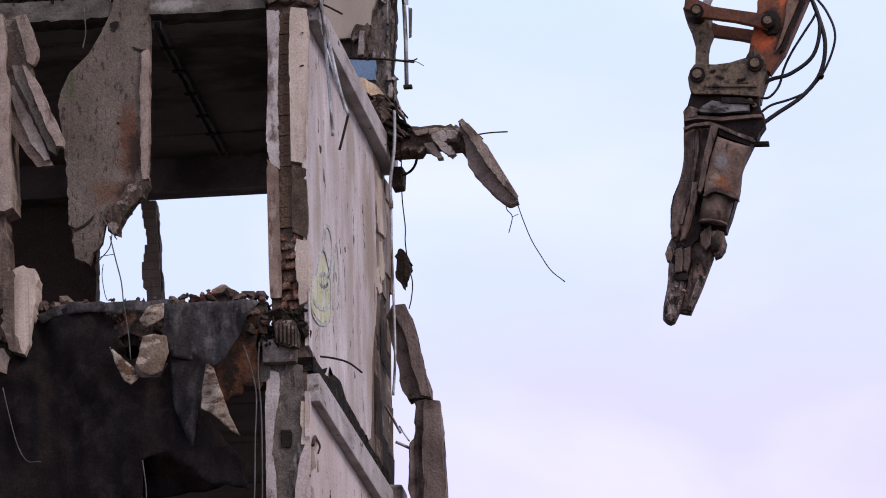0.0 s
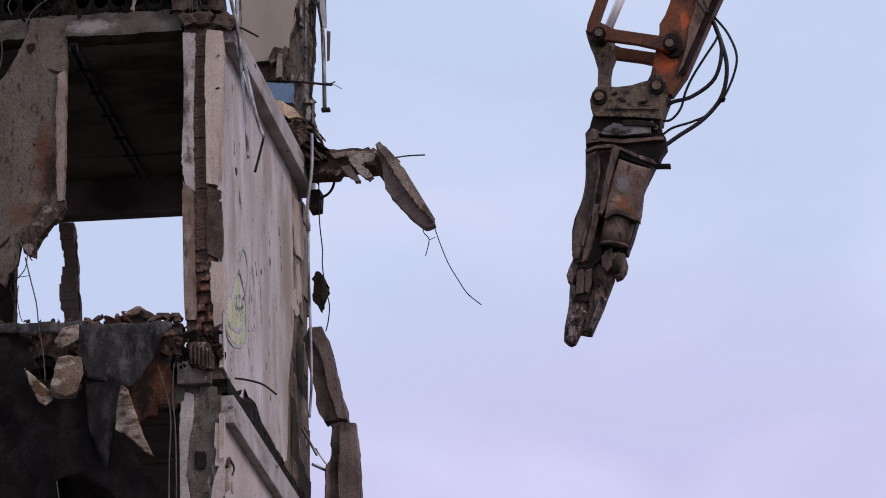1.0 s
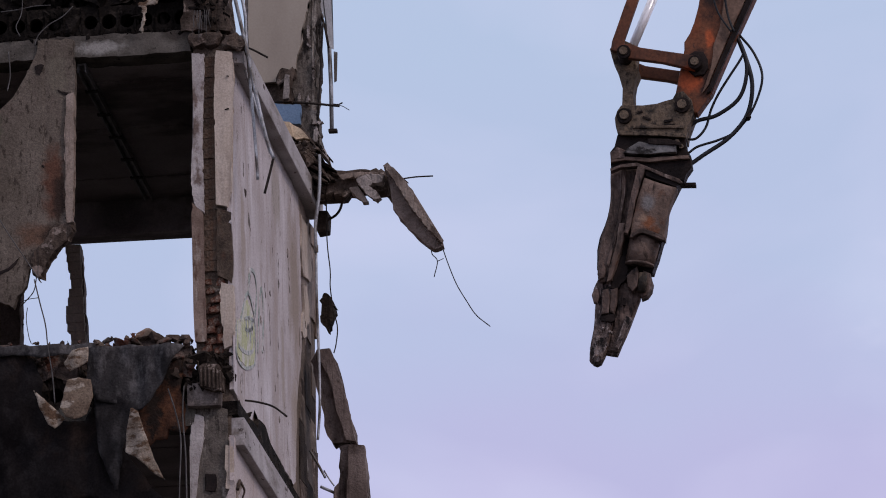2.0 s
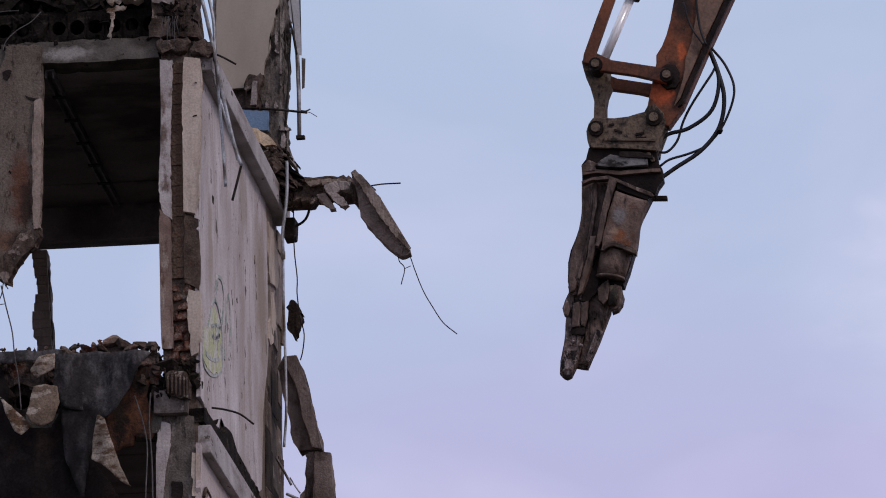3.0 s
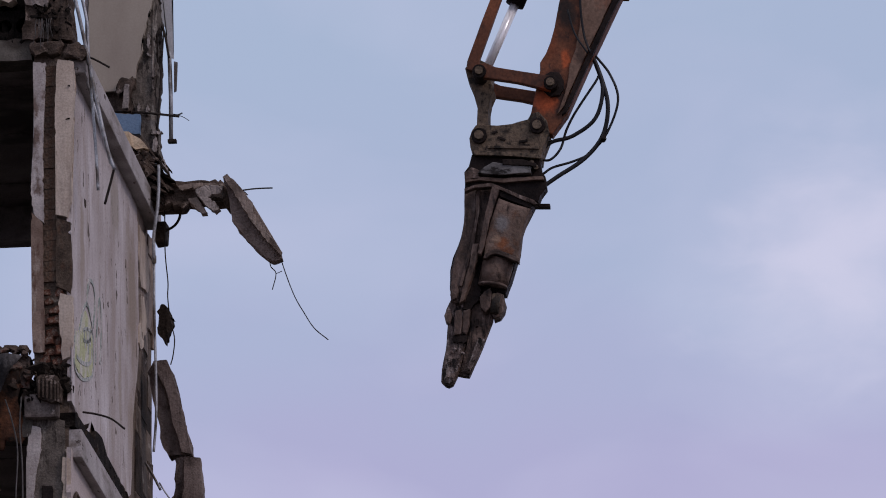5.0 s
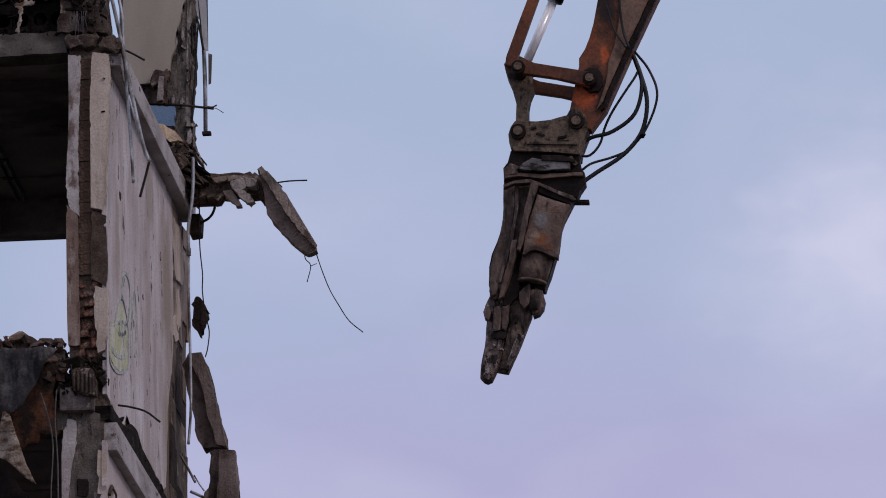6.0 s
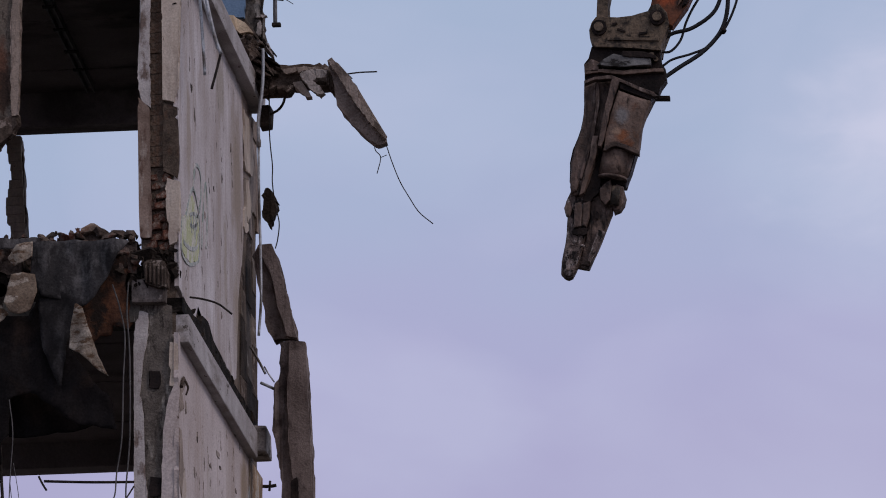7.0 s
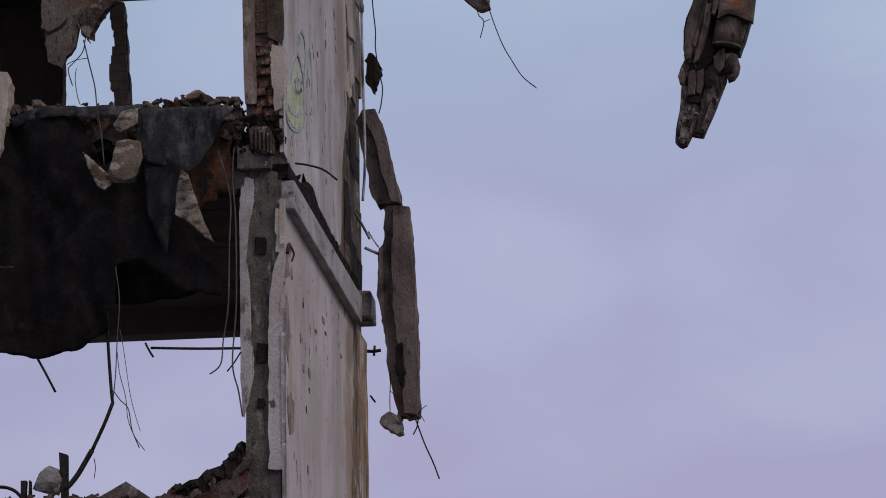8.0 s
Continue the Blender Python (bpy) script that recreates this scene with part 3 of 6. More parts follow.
pier_out = rough([(-1.86, 14.43), (-1.735, 14.42), (-1.76, 14.94), (-1.785, 15.36), (-1.84, 15.37), (-1.865, 15.2), (-1.85, 14.9)], 0.04, 0.008, 3)
part("core", prism(pier_out, 3.97, 4.05, amp=0.004), BUFF, pier)
rnd = random.Random(33)
for row in range(13):
    z = 14.43 + 0.073 * row
    right = -1.742 - 0.048 * row / 13
    left = -1.89 + 0.022 * math.sin(0.9 * row + 0.5) + rnd.uniform(-0.008, 0.008)
    # Pale cream bricks make up in colour for the dim light here.
    part("brick", roughen(box(left, right, 3.945, 4.03, z, z + 0.071, 0.005), 0.006, 14), CREAM, pier)

# ---- gable wall ----
for k, (z0, z1, y1) in enumerate(((12.98, 15.57, 4.55), (10.10, 12.70, 4.9)), 1):
    core = box(-0.2, 0.025, 0.04, y1, z0 - 0.3 if k == 1 else 9.72, z1)
    solo(f"wall_gable_{k}", roughen(core, 0.012, 5, 10), MASONRY if k == 1 else OCHRE, "bare brown masonry gable wall under the plaster", "wall", kind="structure")
plaster_1 = rough([(0.0, 13.05), (0.55, 13.0), (0.9, 13.03), (1.0, 13.16), (1.3, 13.18), (1.5, 13.06), (2.2, 13.09), (3.0, 13.05), (3.15, 13.12), (3.3, 13.8), (3.62, 14.3), (3.66, 14.7), (3.6, 15.0),
                   (3.62, 15.57), (0.0, 15.57)], 0.07, 0.014, 11)
ob = solo("plaster_gable_upper", prism(plaster_1, 0.018, 0.05, "x", amp=0.003), PLASTER, "weathered off-white plaster flaking off the gable", "plaster", kind="structure")
plaster_2 = rough([(-0.02, 9.8), (3.5, 9.8), (3.57, 11.18), (3.69, 11.60), (3.62, 11.81), (3.85, 12.08), (3.75, 12.28), (3.87, 12.69), (-0.02, 12.69)], 0.08, 0.022, 12)
solo("plaster_gable_lower", prism(plaster_2, 0.018, 0.05, "x", amp=0.003), PLASTER_LOW, "streaked pale pinkish plaster on the gable", "plaster", kind="structure")
for k, (out_to, y1, z0, z1) in enumerate(((0.15, 4.28, 15.57, 15.74), (0.12, 3.88, 12.635, 12.85)), 1):
    bm = box(-0.05, out_to, 0.045, y1, z0, z1, 0.012)
    solo(f"ledge_{k}", roughen(bm, 0.006, 7), EDGE_BAND, "projecting painted concrete ledge across the gable", "ledge", kind="structure")
side_out = rough([(0.4, 15.74), (4.2, 15.74), (4.2, 15.80), (3.6, 15.81), (2.6, 15.83), (1.5, 15.88), (0.6, 15.93), (0.4, 15.9)], 0.08, 0.015, 14)
solo("slab_edge_upper", prism(side_out, -0.2, 0.06, "x", amp=0.005), EDGE_BAND, "chipped painted slab edge above the gable ledge", "slab edge", kind="structure")
side_out = rough([(0.02, 12.87), (4.3, 12.87), (4.3, 12.99), (3.0, 13.01), (2.3, 13.02), (1.95, 13.05), (1.55, 13.05), (1.47, 13.12), (1.12, 13.11), (1.05, 13.02), (0.5, 12.99), (0.02, 12.97)], 0.14, 0.007, 15)
solo("slab_edge_lower", prism(side_out, -0.2, 0.072, "x", amp=0.004), NEAR_BLACK_RUBBLE, "crumbled dark slab edge above the gable ledge", "slab edge", kind="structure")

# ---- corner column ----
column = thing("corner_column", "corner column with bare brick, concrete and flaking plaster", "column", kind="structure")
part("shaft", roughen(box(-0.23, 0.02, 0.03, 0.3, 12.9, 15.80), 0.008, 8, 8), MASONRY, column)
part("shaft", roughen(box(-0.25, 0.0, 0.02, 0.3, 9.72, 12.93), 0.008, 8, 8), PIER, column)
strip = rough([(-0.23, 15.65), (-0.14, 15.64), (-0.16, 15.06), (-0.16, 14.59), (-0.15, 14.41), (-0.22, 14.46), (-0.24, 14.58), (-0.25, 14.68), (-0.22, 15.16)], 0.025, 0.006, 21)
part("plaster_strip", prism(strip, -0.012, 0.03, amp=0.002), WHITEWASH, column, "flaking whitewashed edge strip")
strip = rough([(-0.24, 14.50), (-0.16, 14.41), (-0.16, 13.98), (-0.15, 13.42), (-0.23, 13.42), (-0.24, 14.22)], 0.05, 0.006, 28)
part("plaster_strip", prism(strip, -0.014, 0.03, amp=0.003), RED_RENDER, column, "reddish brown stained edge strip")
strip = rough([(-0.05, 15.66), (0.07, 15.63), (0.08, 15.44), (0.06, 15.01), (0.05, 14.56), (0.02, 14.44), (-0.06, 14.46), (-0.06, 14.84), (-0.07, 15.28)], 0.025, 0.004, 22)
part("plaster_strip", prism(strip, -0.03, 0.03, amp=0.002), CREAM, column, "thick cream plaster strip")
strip = rough([(-0.06, 14.44), (0.05, 14.40), (0.05, 13.86), (0.02, 13.88), (-0.06, 13.92)], 0.06, 0.006, 23)
part("plaster_strip", prism(strip, -0.01, 0.03, amp=0.003), DARK_BRICK, column)
strip = rough([(-0.03, 13.86), (0.06, 13.84), (0.06, 13.54), (0.03, 13.37), (-0.01, 13.35), (-0.04, 13.63)], 0.04, 0.008, 24)
part("plaster_strip", prism(strip, -0.03, 0.03, amp=0.004), CREAM, column)
strip = rough([(-0.275, 12.88), (-0.174, 12.86), (-0.18, 12.65), (-0.214, 12.48), (-0.238, 12.25), (-0.205, 12.07), (-0.236, 11.90), (-0.215, 11.67), (-0.179, 11.53), (-0.197, 11.33), (-0.24, 11.16), (-0.262, 11.09), (-0.28, 11.12), (-0.28, 11.66)], 0.035, 0.006, 25)
part("plaster_strip", prism(strip, 0.002, 0.03, amp=0.002), WHITEWASH, column, "flaking whitewashed edge strip")
strip = rough([(-0.07, 11.95), (-0.03, 12.2), (0.045, 12.35), (0.045, 10.69), (-0.08, 10.69)], 0.06, 0.008, 26)
part("plaster_strip", prism(strip, -0.022, 0.03, amp=0.002), PLASTER_LOW, column, "pale plaster wrapped round the corner")
strip = rough([(-0.02, 12.3), (0.04, 12.3), (0.04, 12.6), (0.0, 12.62)], 0.05, 0.012, 27)
part("plaster_strip", prism(strip, -0.02, 0.03, amp=0.003), CREAM, column)
# Dark plates proud of the shaft stand in for shade in the sockets.
for x, z, wide, high in ((-0.131, 12.36, 0.039, 0.062), (-0.127, 11.562, 0.041, 0.07), (-0.136, 11.19, 0.027, 0.035)):
    part("socket", prism(rough([(x - wide, z - high), (x + wide, z - high), (x + wide, z + high), (x - wide, z + high)], 0.035, 0.006, int(z * 50)), 0.004, 0.03), DARK_STEEL_AND_SHADE, column, "dark plate for the shade in an empty anchor socket")
part("pad", roughen(box(-0.29, -0.04, -0.06, 0.2, 12.92, 13.10, 0.02), 0.006, 9), CONCRETE, column, "grey-brown concrete bearing pad")
part("pad", roughen(box(-0.25, -0.02, -0.05, 0.2, 15.70, 15.80, 0.015), 0.04, 14, 4), BARK, column, "brown stained bearing pad")
part("pad", roughen(box(0.0, 0.16, -0.03, 0.15, 15.66, 15.77, 0.015), 0.04, 14, 4), BARK, column, "brown stained bearing pad")

# ---- remaining wall panel in the upper opening ----
panel = thing("wall_panel", "torn brown rendered wall panel hanging in the opening", "wall panel")
outline = rough([(-1.12, 15.81), (-1.12, 15.37), (-1.14, 14.39), (-1.19, 14.38), (-1.26, 14.28), (-1.33, 14.20), (-1.36, 14.05), (-1.40, 13.97), (-1.42, 14.01), (-1.44, 14.16), (-1.49, 14.19), (-1.51, 14.07), (-1.49, 13.92), (-1.55, 13.84), (-1.59, 13.76), (-1.69, 13.81), (-1.71, 13.94), (-1.69, 14.04), (-1.74, 14.07), (-1.75, 14.46), (-1.78, 14.77), (-1.82, 14.99), (-1.77, 15.16), (-1.72, 15.25), (-1.60, 15.36), (-1.53, 15.45), (-1.47, 15.59), (-1.40, 15.63), (-1.40, 15.82)], 0.03, 0.006, 41)
part("facing", prism(outline, -0.02, 0.045, amp=0.003), BROWN_PANEL, panel)
edge = rough([(-1.18, 15.37), (-1.12, 15.38), (-1.12, 14.99), (-1.13, 14.39), (-1.18, 14.38), (-1.19, 14.91)], 0.03, 0.006, 42)
part("edge_strip", prism(edge, -0.045, 0.02, amp=0.004), BUFF_SMOOTH, panel, "pale chipped concrete edge of the panel")

# Dark material carries the shade of the foot's underside.
part("broken_foot", roughen(prism(rough([(-1.136, 14.406), (-1.133, 14.327), (-1.180, 14.251), (-1.248, 14.203), (-1.317, 14.120), (-1.360, 14.035), (-1.377, 13.975), (-1.436, 14.005), (-1.453, 14.092), (-1.401, 14.203), (-1.307, 14.315), (-1.213, 14.384)], 0.03, 0.006, 43), -0.03, 0.09, amp=0.01), 0.010, 14), BARK, panel, "broken foot of the panel, coloured dark for its shaded underside")

# ---- boom, arm and crusher ----
ARM_Y = -9.0
digger = thing("demolition_excavator", "worn orange high-reach demolition arm with a rusty crusher jaw", "excavator")
digger.matrix_basis = Matrix.Translation((0.754, -5.058, 0.183)) @ Matrix.Scale(0.8837, 4)


def plate(name, pts, y0, y1, material, label="", bevel=0.008, parent=None):
    pts = [(x - 0.072 * y0, z + 0.287 * y0) for x, z in pts]
    return part(name, prism(pts, ARM_Y + y0, ARM_Y + y1, bevel=bevel), material, parent or digger, label)


def pin(x, z, r, y0, y1, material=None):
    x, z = x - 0.072 * y0, z + 0.287 * y0
    ob = part("pin", tube([(x, ARM_Y + y0, z), (x, ARM_Y + y1, z)], r, 20, False), material or DARK_STEEL_AND_SHADE, digger)
    part("pin_head", tube([(x, ARM_Y + y0 - 0.02, z), (x, ARM_Y + y0 + 0.01, z)], r * 0.6, 16, False), BRACKET, ob)
    return ob


def wob(pts, step=0.05, amp=0.004, seed=1):
    return rough(pts, step, amp, seed)


arm = plate("arm", [(4.058, 12.259), (4.080, 12.361), (4.124, 12.552), (4.125, 12.600), (4.160, 12.654), (4.188, 12.722), (4.213, 12.807), (4.244, 12.962), (4.269, 13.058), (4.640, 13.039), (4.591, 12.944), (4.493, 12.741), (4.423, 12.599), (4.353, 12.447), (4.276, 12.282), (4.187, 12.163), (4.102, 12.188)], -0.14, -0.03, ORANGE, "dark brown paint worn to rust")
plate("arm", [(4.275, 13.044), (4.482, 13.578), (4.881, 13.593), (4.639, 13.025)], -0.14, 0.10, ORANGE)
plate("side_face", wob([(4.368, 13.053), (4.587, 13.042), (4.544, 12.947), (4.453, 12.757), (4.383, 12.608), (4.314, 12.456), (4.258, 12.331), (4.217, 12.272), (4.274, 12.441), (4.297, 12.571), (4.332, 12.673), (4.362, 12.817)], 0.08, 0.003, 2), -0.155, -0.12, ARM_TAN, "lighter brown side plate", 0.006, arm)
# Dark strip stands in for the shade line on the arm's right edge.
plate("edge_rail", wob([(4.593, 13.035), (4.633, 13.033), (4.584, 12.945), (4.486, 12.742), (4.416, 12.600), (4.346, 12.448), (4.270, 12.290), (4.243, 12.277), (4.320, 12.456), (4.390, 12.608), (4.460, 12.757), (4.551, 12.946)], 0.08, 0.002, 42), -0.17, -0.12, DARK_STEEL_AND_SHADE, "dark strip painting the shade line along the arm's edge", 0.003, arm)
plate("pin_plate", wob([(4.143, 12.516), (4.184, 12.542), (4.236, 12.533), (4.261, 12.483), (4.260, 12.435), (4.233, 12.395), (4.180, 12.390), (4.141, 12.427)], 0.03, 0.002, 43), -0.165, -0.12, DARK_STEEL_AND_SHADE, "dark pin plate", 0.004, arm)
for a in (-0.21, 0.15):
    part("link", prism([(x + 0.015, z - 0.06) for x, z in [(3.751, 12.605), (3.811, 12.609), (3.867, 12.582), (3.992, 12.555), (4.189, 12.514), (4.215, 12.471), (4.181, 12.425), (4.105, 12.449), (3.990, 12.483), (3.832, 12.514), (3.750, 12.529)]], ARM_Y + a, ARM_Y + a + 0.05, bevel=0.006), ORANGE, digger, "rusty brown tipping link")
plate("lever", [(3.688, 12.587), (3.716, 12.628), (3.756, 12.646), (3.811, 12.616), (3.847, 12.559), (3.839, 12.497), (3.854, 12.448), (3.830, 12.394), (3.819, 12.339), (3.815, 12.153), (3.745, 12.157), (3.756, 12.342), (3.738, 12.415), (3.725, 12.468), (3.700, 12.531)], -0.09, 0.09, BRACKET, "muddy brown tipping lever")
a, b, c = (3.800, 12.547), (3.985, 12.961), (4.266, 13.590)
part("cylinder_rod", tube([(a[0], ARM_Y, a[1]), (b[0], ARM_Y, b[1])], 0.027, 16, False), CHROME, digger, "chrome piston rod with its bright reflection in the colour", True)
part("cylinder", tube([(b[0], ARM_Y, b[1]), (c[0], ARM_Y, c[1])], 0.055, 20, False), DARK_STEEL_AND_SHADE, digger, "dark hydraulic cylinder barrel", True)
plate("side_bar", [(3.695, 12.580), (3.702, 12.628), (3.783, 12.846), (3.864, 13.051), (4.137, 13.632), (4.183, 13.612), (3.920, 13.031), (3.832, 12.792), (3.775, 12.638), (3.777, 12.552)], -0.15, -0.10, ORANGE, "rusty side bar", 0.005)
for x, z in ((3.762, 12.173), (4.100, 12.219)):
    pin(x, z, 0.045, -0.195, 0.12)
for x, z in ((3.770, 12.562), (4.182, 12.473)):
    pin(x, z, 0.04, -0.235, 0.19)

# crusher head
plate("bracket", wob([(3.711, 12.107), (3.706, 12.159), (3.720, 12.206), (3.747, 12.236), (3.813, 12.236), (3.869, 12.230), (3.952, 12.236), (4.045, 12.259), (4.065, 12.293), (4.112, 12.301), (4.157, 12.247), (4.171, 12.177), (4.150, 12.130), (4.122, 12.063), (4.115, 12.022), (3.947, 12.040), (3.720, 12.062)], 0.06, 0.002, 3), -0.17, 0.05, BRACKET, "muddy brown mounting bracket")
plate("rib", [(3.731, 12.082), (3.948, 12.064), (4.112, 12.043), (4.112, 12.019), (3.947, 12.040), (3.730, 12.058)], -0.19, -0.165, BRACKET, "", 0.003)
plate("rib", [(3.810, 12.112), (4.107, 12.095), (4.106, 12.077), (3.810, 12.095)], -0.182, -0.165, BRACKET, "", 0.003)
# Plain dark bars added for faint unreadable lettering on the bracket.
for pts in ([(3.992, 12.131), (4.042, 12.136), (4.042, 12.125), (3.992, 12.117)], [(3.992, 12.107), (4.054, 12.107), (4.054, 12.097), (3.991, 12.097)], [(3.871, 12.164), (3.917, 12.145), (3.913, 12.135), (3.867, 12.154)], [(3.839, 12.193), (3.865, 12.199), (3.871, 12.188), (3.842, 12.183)]):
    plate("weld_mark", pts, -0.18, -0.165, DARK_STEEL_AND_SHADE, "", 0.0)
plate("rotator", wob([(3.720, 12.062), (4.112, 12.029), (4.120, 11.947), (4.142, 11.911), (4.143, 11.843), (4.113, 11.803), (4.092, 11.756), (3.942, 11.804), (3.673, 11.851), (3.672, 11.954), (3.702, 11.994)], 0.05, 0.004, 4), -0.15, -0.04, DARK_STEEL_AND_SHADE, "dark slewing ring")
plate("clamp", wob([(3.675, 11.954), (3.715, 11.986), (3.761, 11.964), (3.753, 11.909), (3.674, 11.906)], 0.03, 0.003, 31), -0.18, -0.1, JAW_STEEL, "", 0.005)
plate("cover", wob([(3.747, 11.947), (3.788, 11.980), (3.841, 12.008), (3.913, 11.994), (4.061, 11.973), (4.060, 11.936), (3.945, 11.931), (3.813, 11.934)], 0.05, 0.003, 5), -0.20, -0.14, SCUFFED, "scuffed bare metal cover", 0.004)
plate("shield", wob([(3.898, 12.026), (4.013, 12.017), (4.091, 11.989), (4.091, 11.972), (3.897, 11.995)], 0.04, 0.003, 32), -0.21, -0.16, DARK_STEEL_AND_SHADE, "", 0.004)
plate("flange", wob([(3.678, 11.916), (3.763, 11.926), (3.895, 11.909), (4.010, 11.911), (4.129, 11.912), (4.135, 11.891), (4.010, 11.890), (3.894, 11.882), (3.763, 11.902), (3.677, 11.892)], 0.05, 0.002, 7), -0.18, -0.12, JAW_RUST, "", 0.004)
plate("flange", wob([(3.670, 11.855), (3.729, 11.876), (3.828, 11.882), (3.884, 11.858), (3.982, 11.809), (4.073, 11.771), (4.092, 11.746), (4.072, 11.744), (3.975, 11.789), (3.877, 11.842), (3.825, 11.861), (3.732, 11.859), (3.673, 11.838)], 0.04, 0.0015, 6), -0.24, -0.18, JAW_STEEL, "", 0.003)
plate("stud", [(4.072, 11.750), (4.164, 11.746), (4.164, 11.726), (4.072, 11.730)], -0.06, 0.0, DARK_STEEL_AND_SHADE, "", 0.003)
for x, z in ((4.078, 11.990), (4.100, 11.961)):
    part("bolt", tube([(x, ARM_Y - 0.2, z - 0.05), (x, ARM_Y - 0.1, z - 0.03)], 0.014, 8, False), BRACKET, digger)
plate("body", wob([(3.673, 11.851), (3.762, 11.868), (3.910, 11.840), (4.082, 11.757), (4.038, 11.684), (3.999, 11.590), (3.980, 11.462), (3.959, 11.388), (3.931, 11.308), (3.896, 11.221), (3.798, 11.225), (3.618, 11.234), (3.575, 11.259), (3.581, 11.371), (3.599, 11.445), (3.630, 11.519), (3.658, 11.613), (3.670, 11.715)], 0.06, 0.003, 8), -0.12, 0.0, DARK_STEEL_AND_SHADE, "dark crusher body")
plate("side_plate", wob([(3.673, 11.838), (3.742, 11.851), (3.735, 11.677), (3.706, 11.542), (3.663, 11.374), (3.628, 11.247), (3.582, 11.249), (3.587, 11.364), (3.605, 11.445), (3.633, 11.518), (3.661, 11.613), (3.670, 11.715)], 0.05, 0.003, 10), -0.16, -0.10, JAW_STEEL, "worn steel side plate")
plate("ridge", wob([(3.739, 11.852), (3.759, 11.851), (3.755, 11.704), (3.726, 11.541), (3.676, 11.374), (3.648, 11.273), (3.631, 11.274), (3.660, 11.381), (3.706, 11.549), (3.736, 11.705)], 0.04, 0.0015, 33), -0.19, -0.10, JAW_STEEL, "", 0.003)
plate("side_plate", wob([(3.755, 11.854), (3.838, 11.854), (3.812, 11.735), (3.786, 11.600), (3.760, 11.472), (3.715, 11.338), (3.680, 11.244), (3.641, 11.246), (3.676, 11.374), (3.726, 11.541), (3.752, 11.704)], 0.05, 0.002, 9), -0.165, -0.10, JAW_STEEL, "recessed worn steel side plate", 0.006)
plate("rib", wob([(3.831, 11.861), (3.874, 11.845), (3.856, 11.791), (3.814, 11.657), (3.781, 11.505), (3.760, 11.458), (3.741, 11.466), (3.766, 11.601), (3.799, 11.743)], 0.04, 0.002, 11), -0.245, -0.12, JAW_STEEL, "", 0.004)
# Dark plate painting the shade inside the slot.
plate("slot", wob([(3.870, 11.832), (3.955, 11.811), (4.072, 11.757), (4.052, 11.724), (3.941, 11.770), (3.876, 11.801)], 0.05, 0.002, 19), -0.225, -0.15, DARK_STEEL_AND_SHADE, "dark plate for the shade in the open slot", 0.002)
front = [(3.866, 11.794), (3.941, 11.763), (4.052, 11.721), (4.027, 11.664), (3.999, 11.590), (3.980, 11.462), (3.976, 11.414), (3.943, 11.433), (3.895, 11.455), (3.849, 11.471), (3.810, 11.469), (3.773, 11.444), (3.788, 11.539), (3.820, 11.656)]
plate("housing", wob(front, 0.06, 0.002, 12), -0.235, -0.11, JAW_RUST, "rust-patched cylinder housing", 0.022)
plate("housing_edge", wob([(3.769, 11.437), (3.790, 11.464), (3.823, 11.479), (3.856, 11.481), (3.901, 11.465), (3.947, 11.443), (3.979, 11.424), (3.975, 11.404), (3.943, 11.419), (3.894, 11.442), (3.852, 11.457), (3.819, 11.455), (3.789, 11.436)], 0.04, 0.0015, 35), -0.25, -0.20, JAW_STEEL, "", 0.003)
a, b = (3.871, 11.416), (3.831, 11.265)
part("ram", tube([(a[0], ARM_Y - 0.13, a[1] - 0.037), (b[0], ARM_Y - 0.13, b[1] - 0.037)], 0.092, 28, False, None, 0.084), JAW_RUST, digger, "rusty jaw ram", True)
part("ram_lip", tube([(b[0] + 0.002, ARM_Y - 0.13, b[1] - 0.031), (b[0], ARM_Y - 0.13, b[1] - 0.045)], 0.0865, 28, False), JAW_STEEL, digger, "", True)


def forged(name, pts, y0, y1, seed, label, material=None):
    """A jaw: solid bevelled plate with a battered, uneven front inside its rim."""
    jaw = plate(name, wob(pts, 0.04, 0.001, seed), y0, y1, JAW_STEEL, label, 0.012)
    front = [(x - 0.072 * y0, z + 0.287 * y0) for x, z in pts]
    mx, mz = sum(q[0] for q in front) / len(front), sum(q[1] for q in front) / len(front)
    rim = [(mx + 0.86 * (x - mx), mz + 0.94 * (z - mz)) for x, z in front]
    bm = sheet(rim, 0.010, lambda x, z: ARM_Y + y0 - 0.006 - 0.014 * abs(noise.noise((x * 16 + z * 3, z * 5, seed))) - 0.007 * noise.noise((x * 45, z * 26, seed)), 0.02)
    part("worn_face", bm, material or JAW_DUST, jaw, "dusty battered jaw face", True)
    return jaw


jaw_l = forged("jaw", [(3.578, 11.196), (3.552, 11.136), (3.552, 11.074), (3.559, 11.045), (3.552, 10.962), (3.545, 10.895), (3.525, 10.806), (3.517, 10.751), (3.516, 10.712), (3.537, 10.688), (3.557, 10.680), (3.584, 10.690), (3.612, 10.746), (3.642, 10.846), (3.666, 10.956), (3.684, 11.068), (3.699, 11.168), (3.633, 11.21)], -0.13, -0.07, 15, "battered steel crusher jaw")
jaw_r = forged("jaw", [(3.699, 11.19), (3.684, 11.067), (3.665, 10.956), (3.630, 10.801), (3.612, 10.746), (3.677, 10.732), (3.694, 10.770), (3.728, 10.841), (3.757, 10.907), (3.791, 10.990), (3.820, 11.061), (3.827, 11.140), (3.773, 11.20)], -0.11, -0.05, 16, "battered steel crusher jaw", JAW_STEEL)
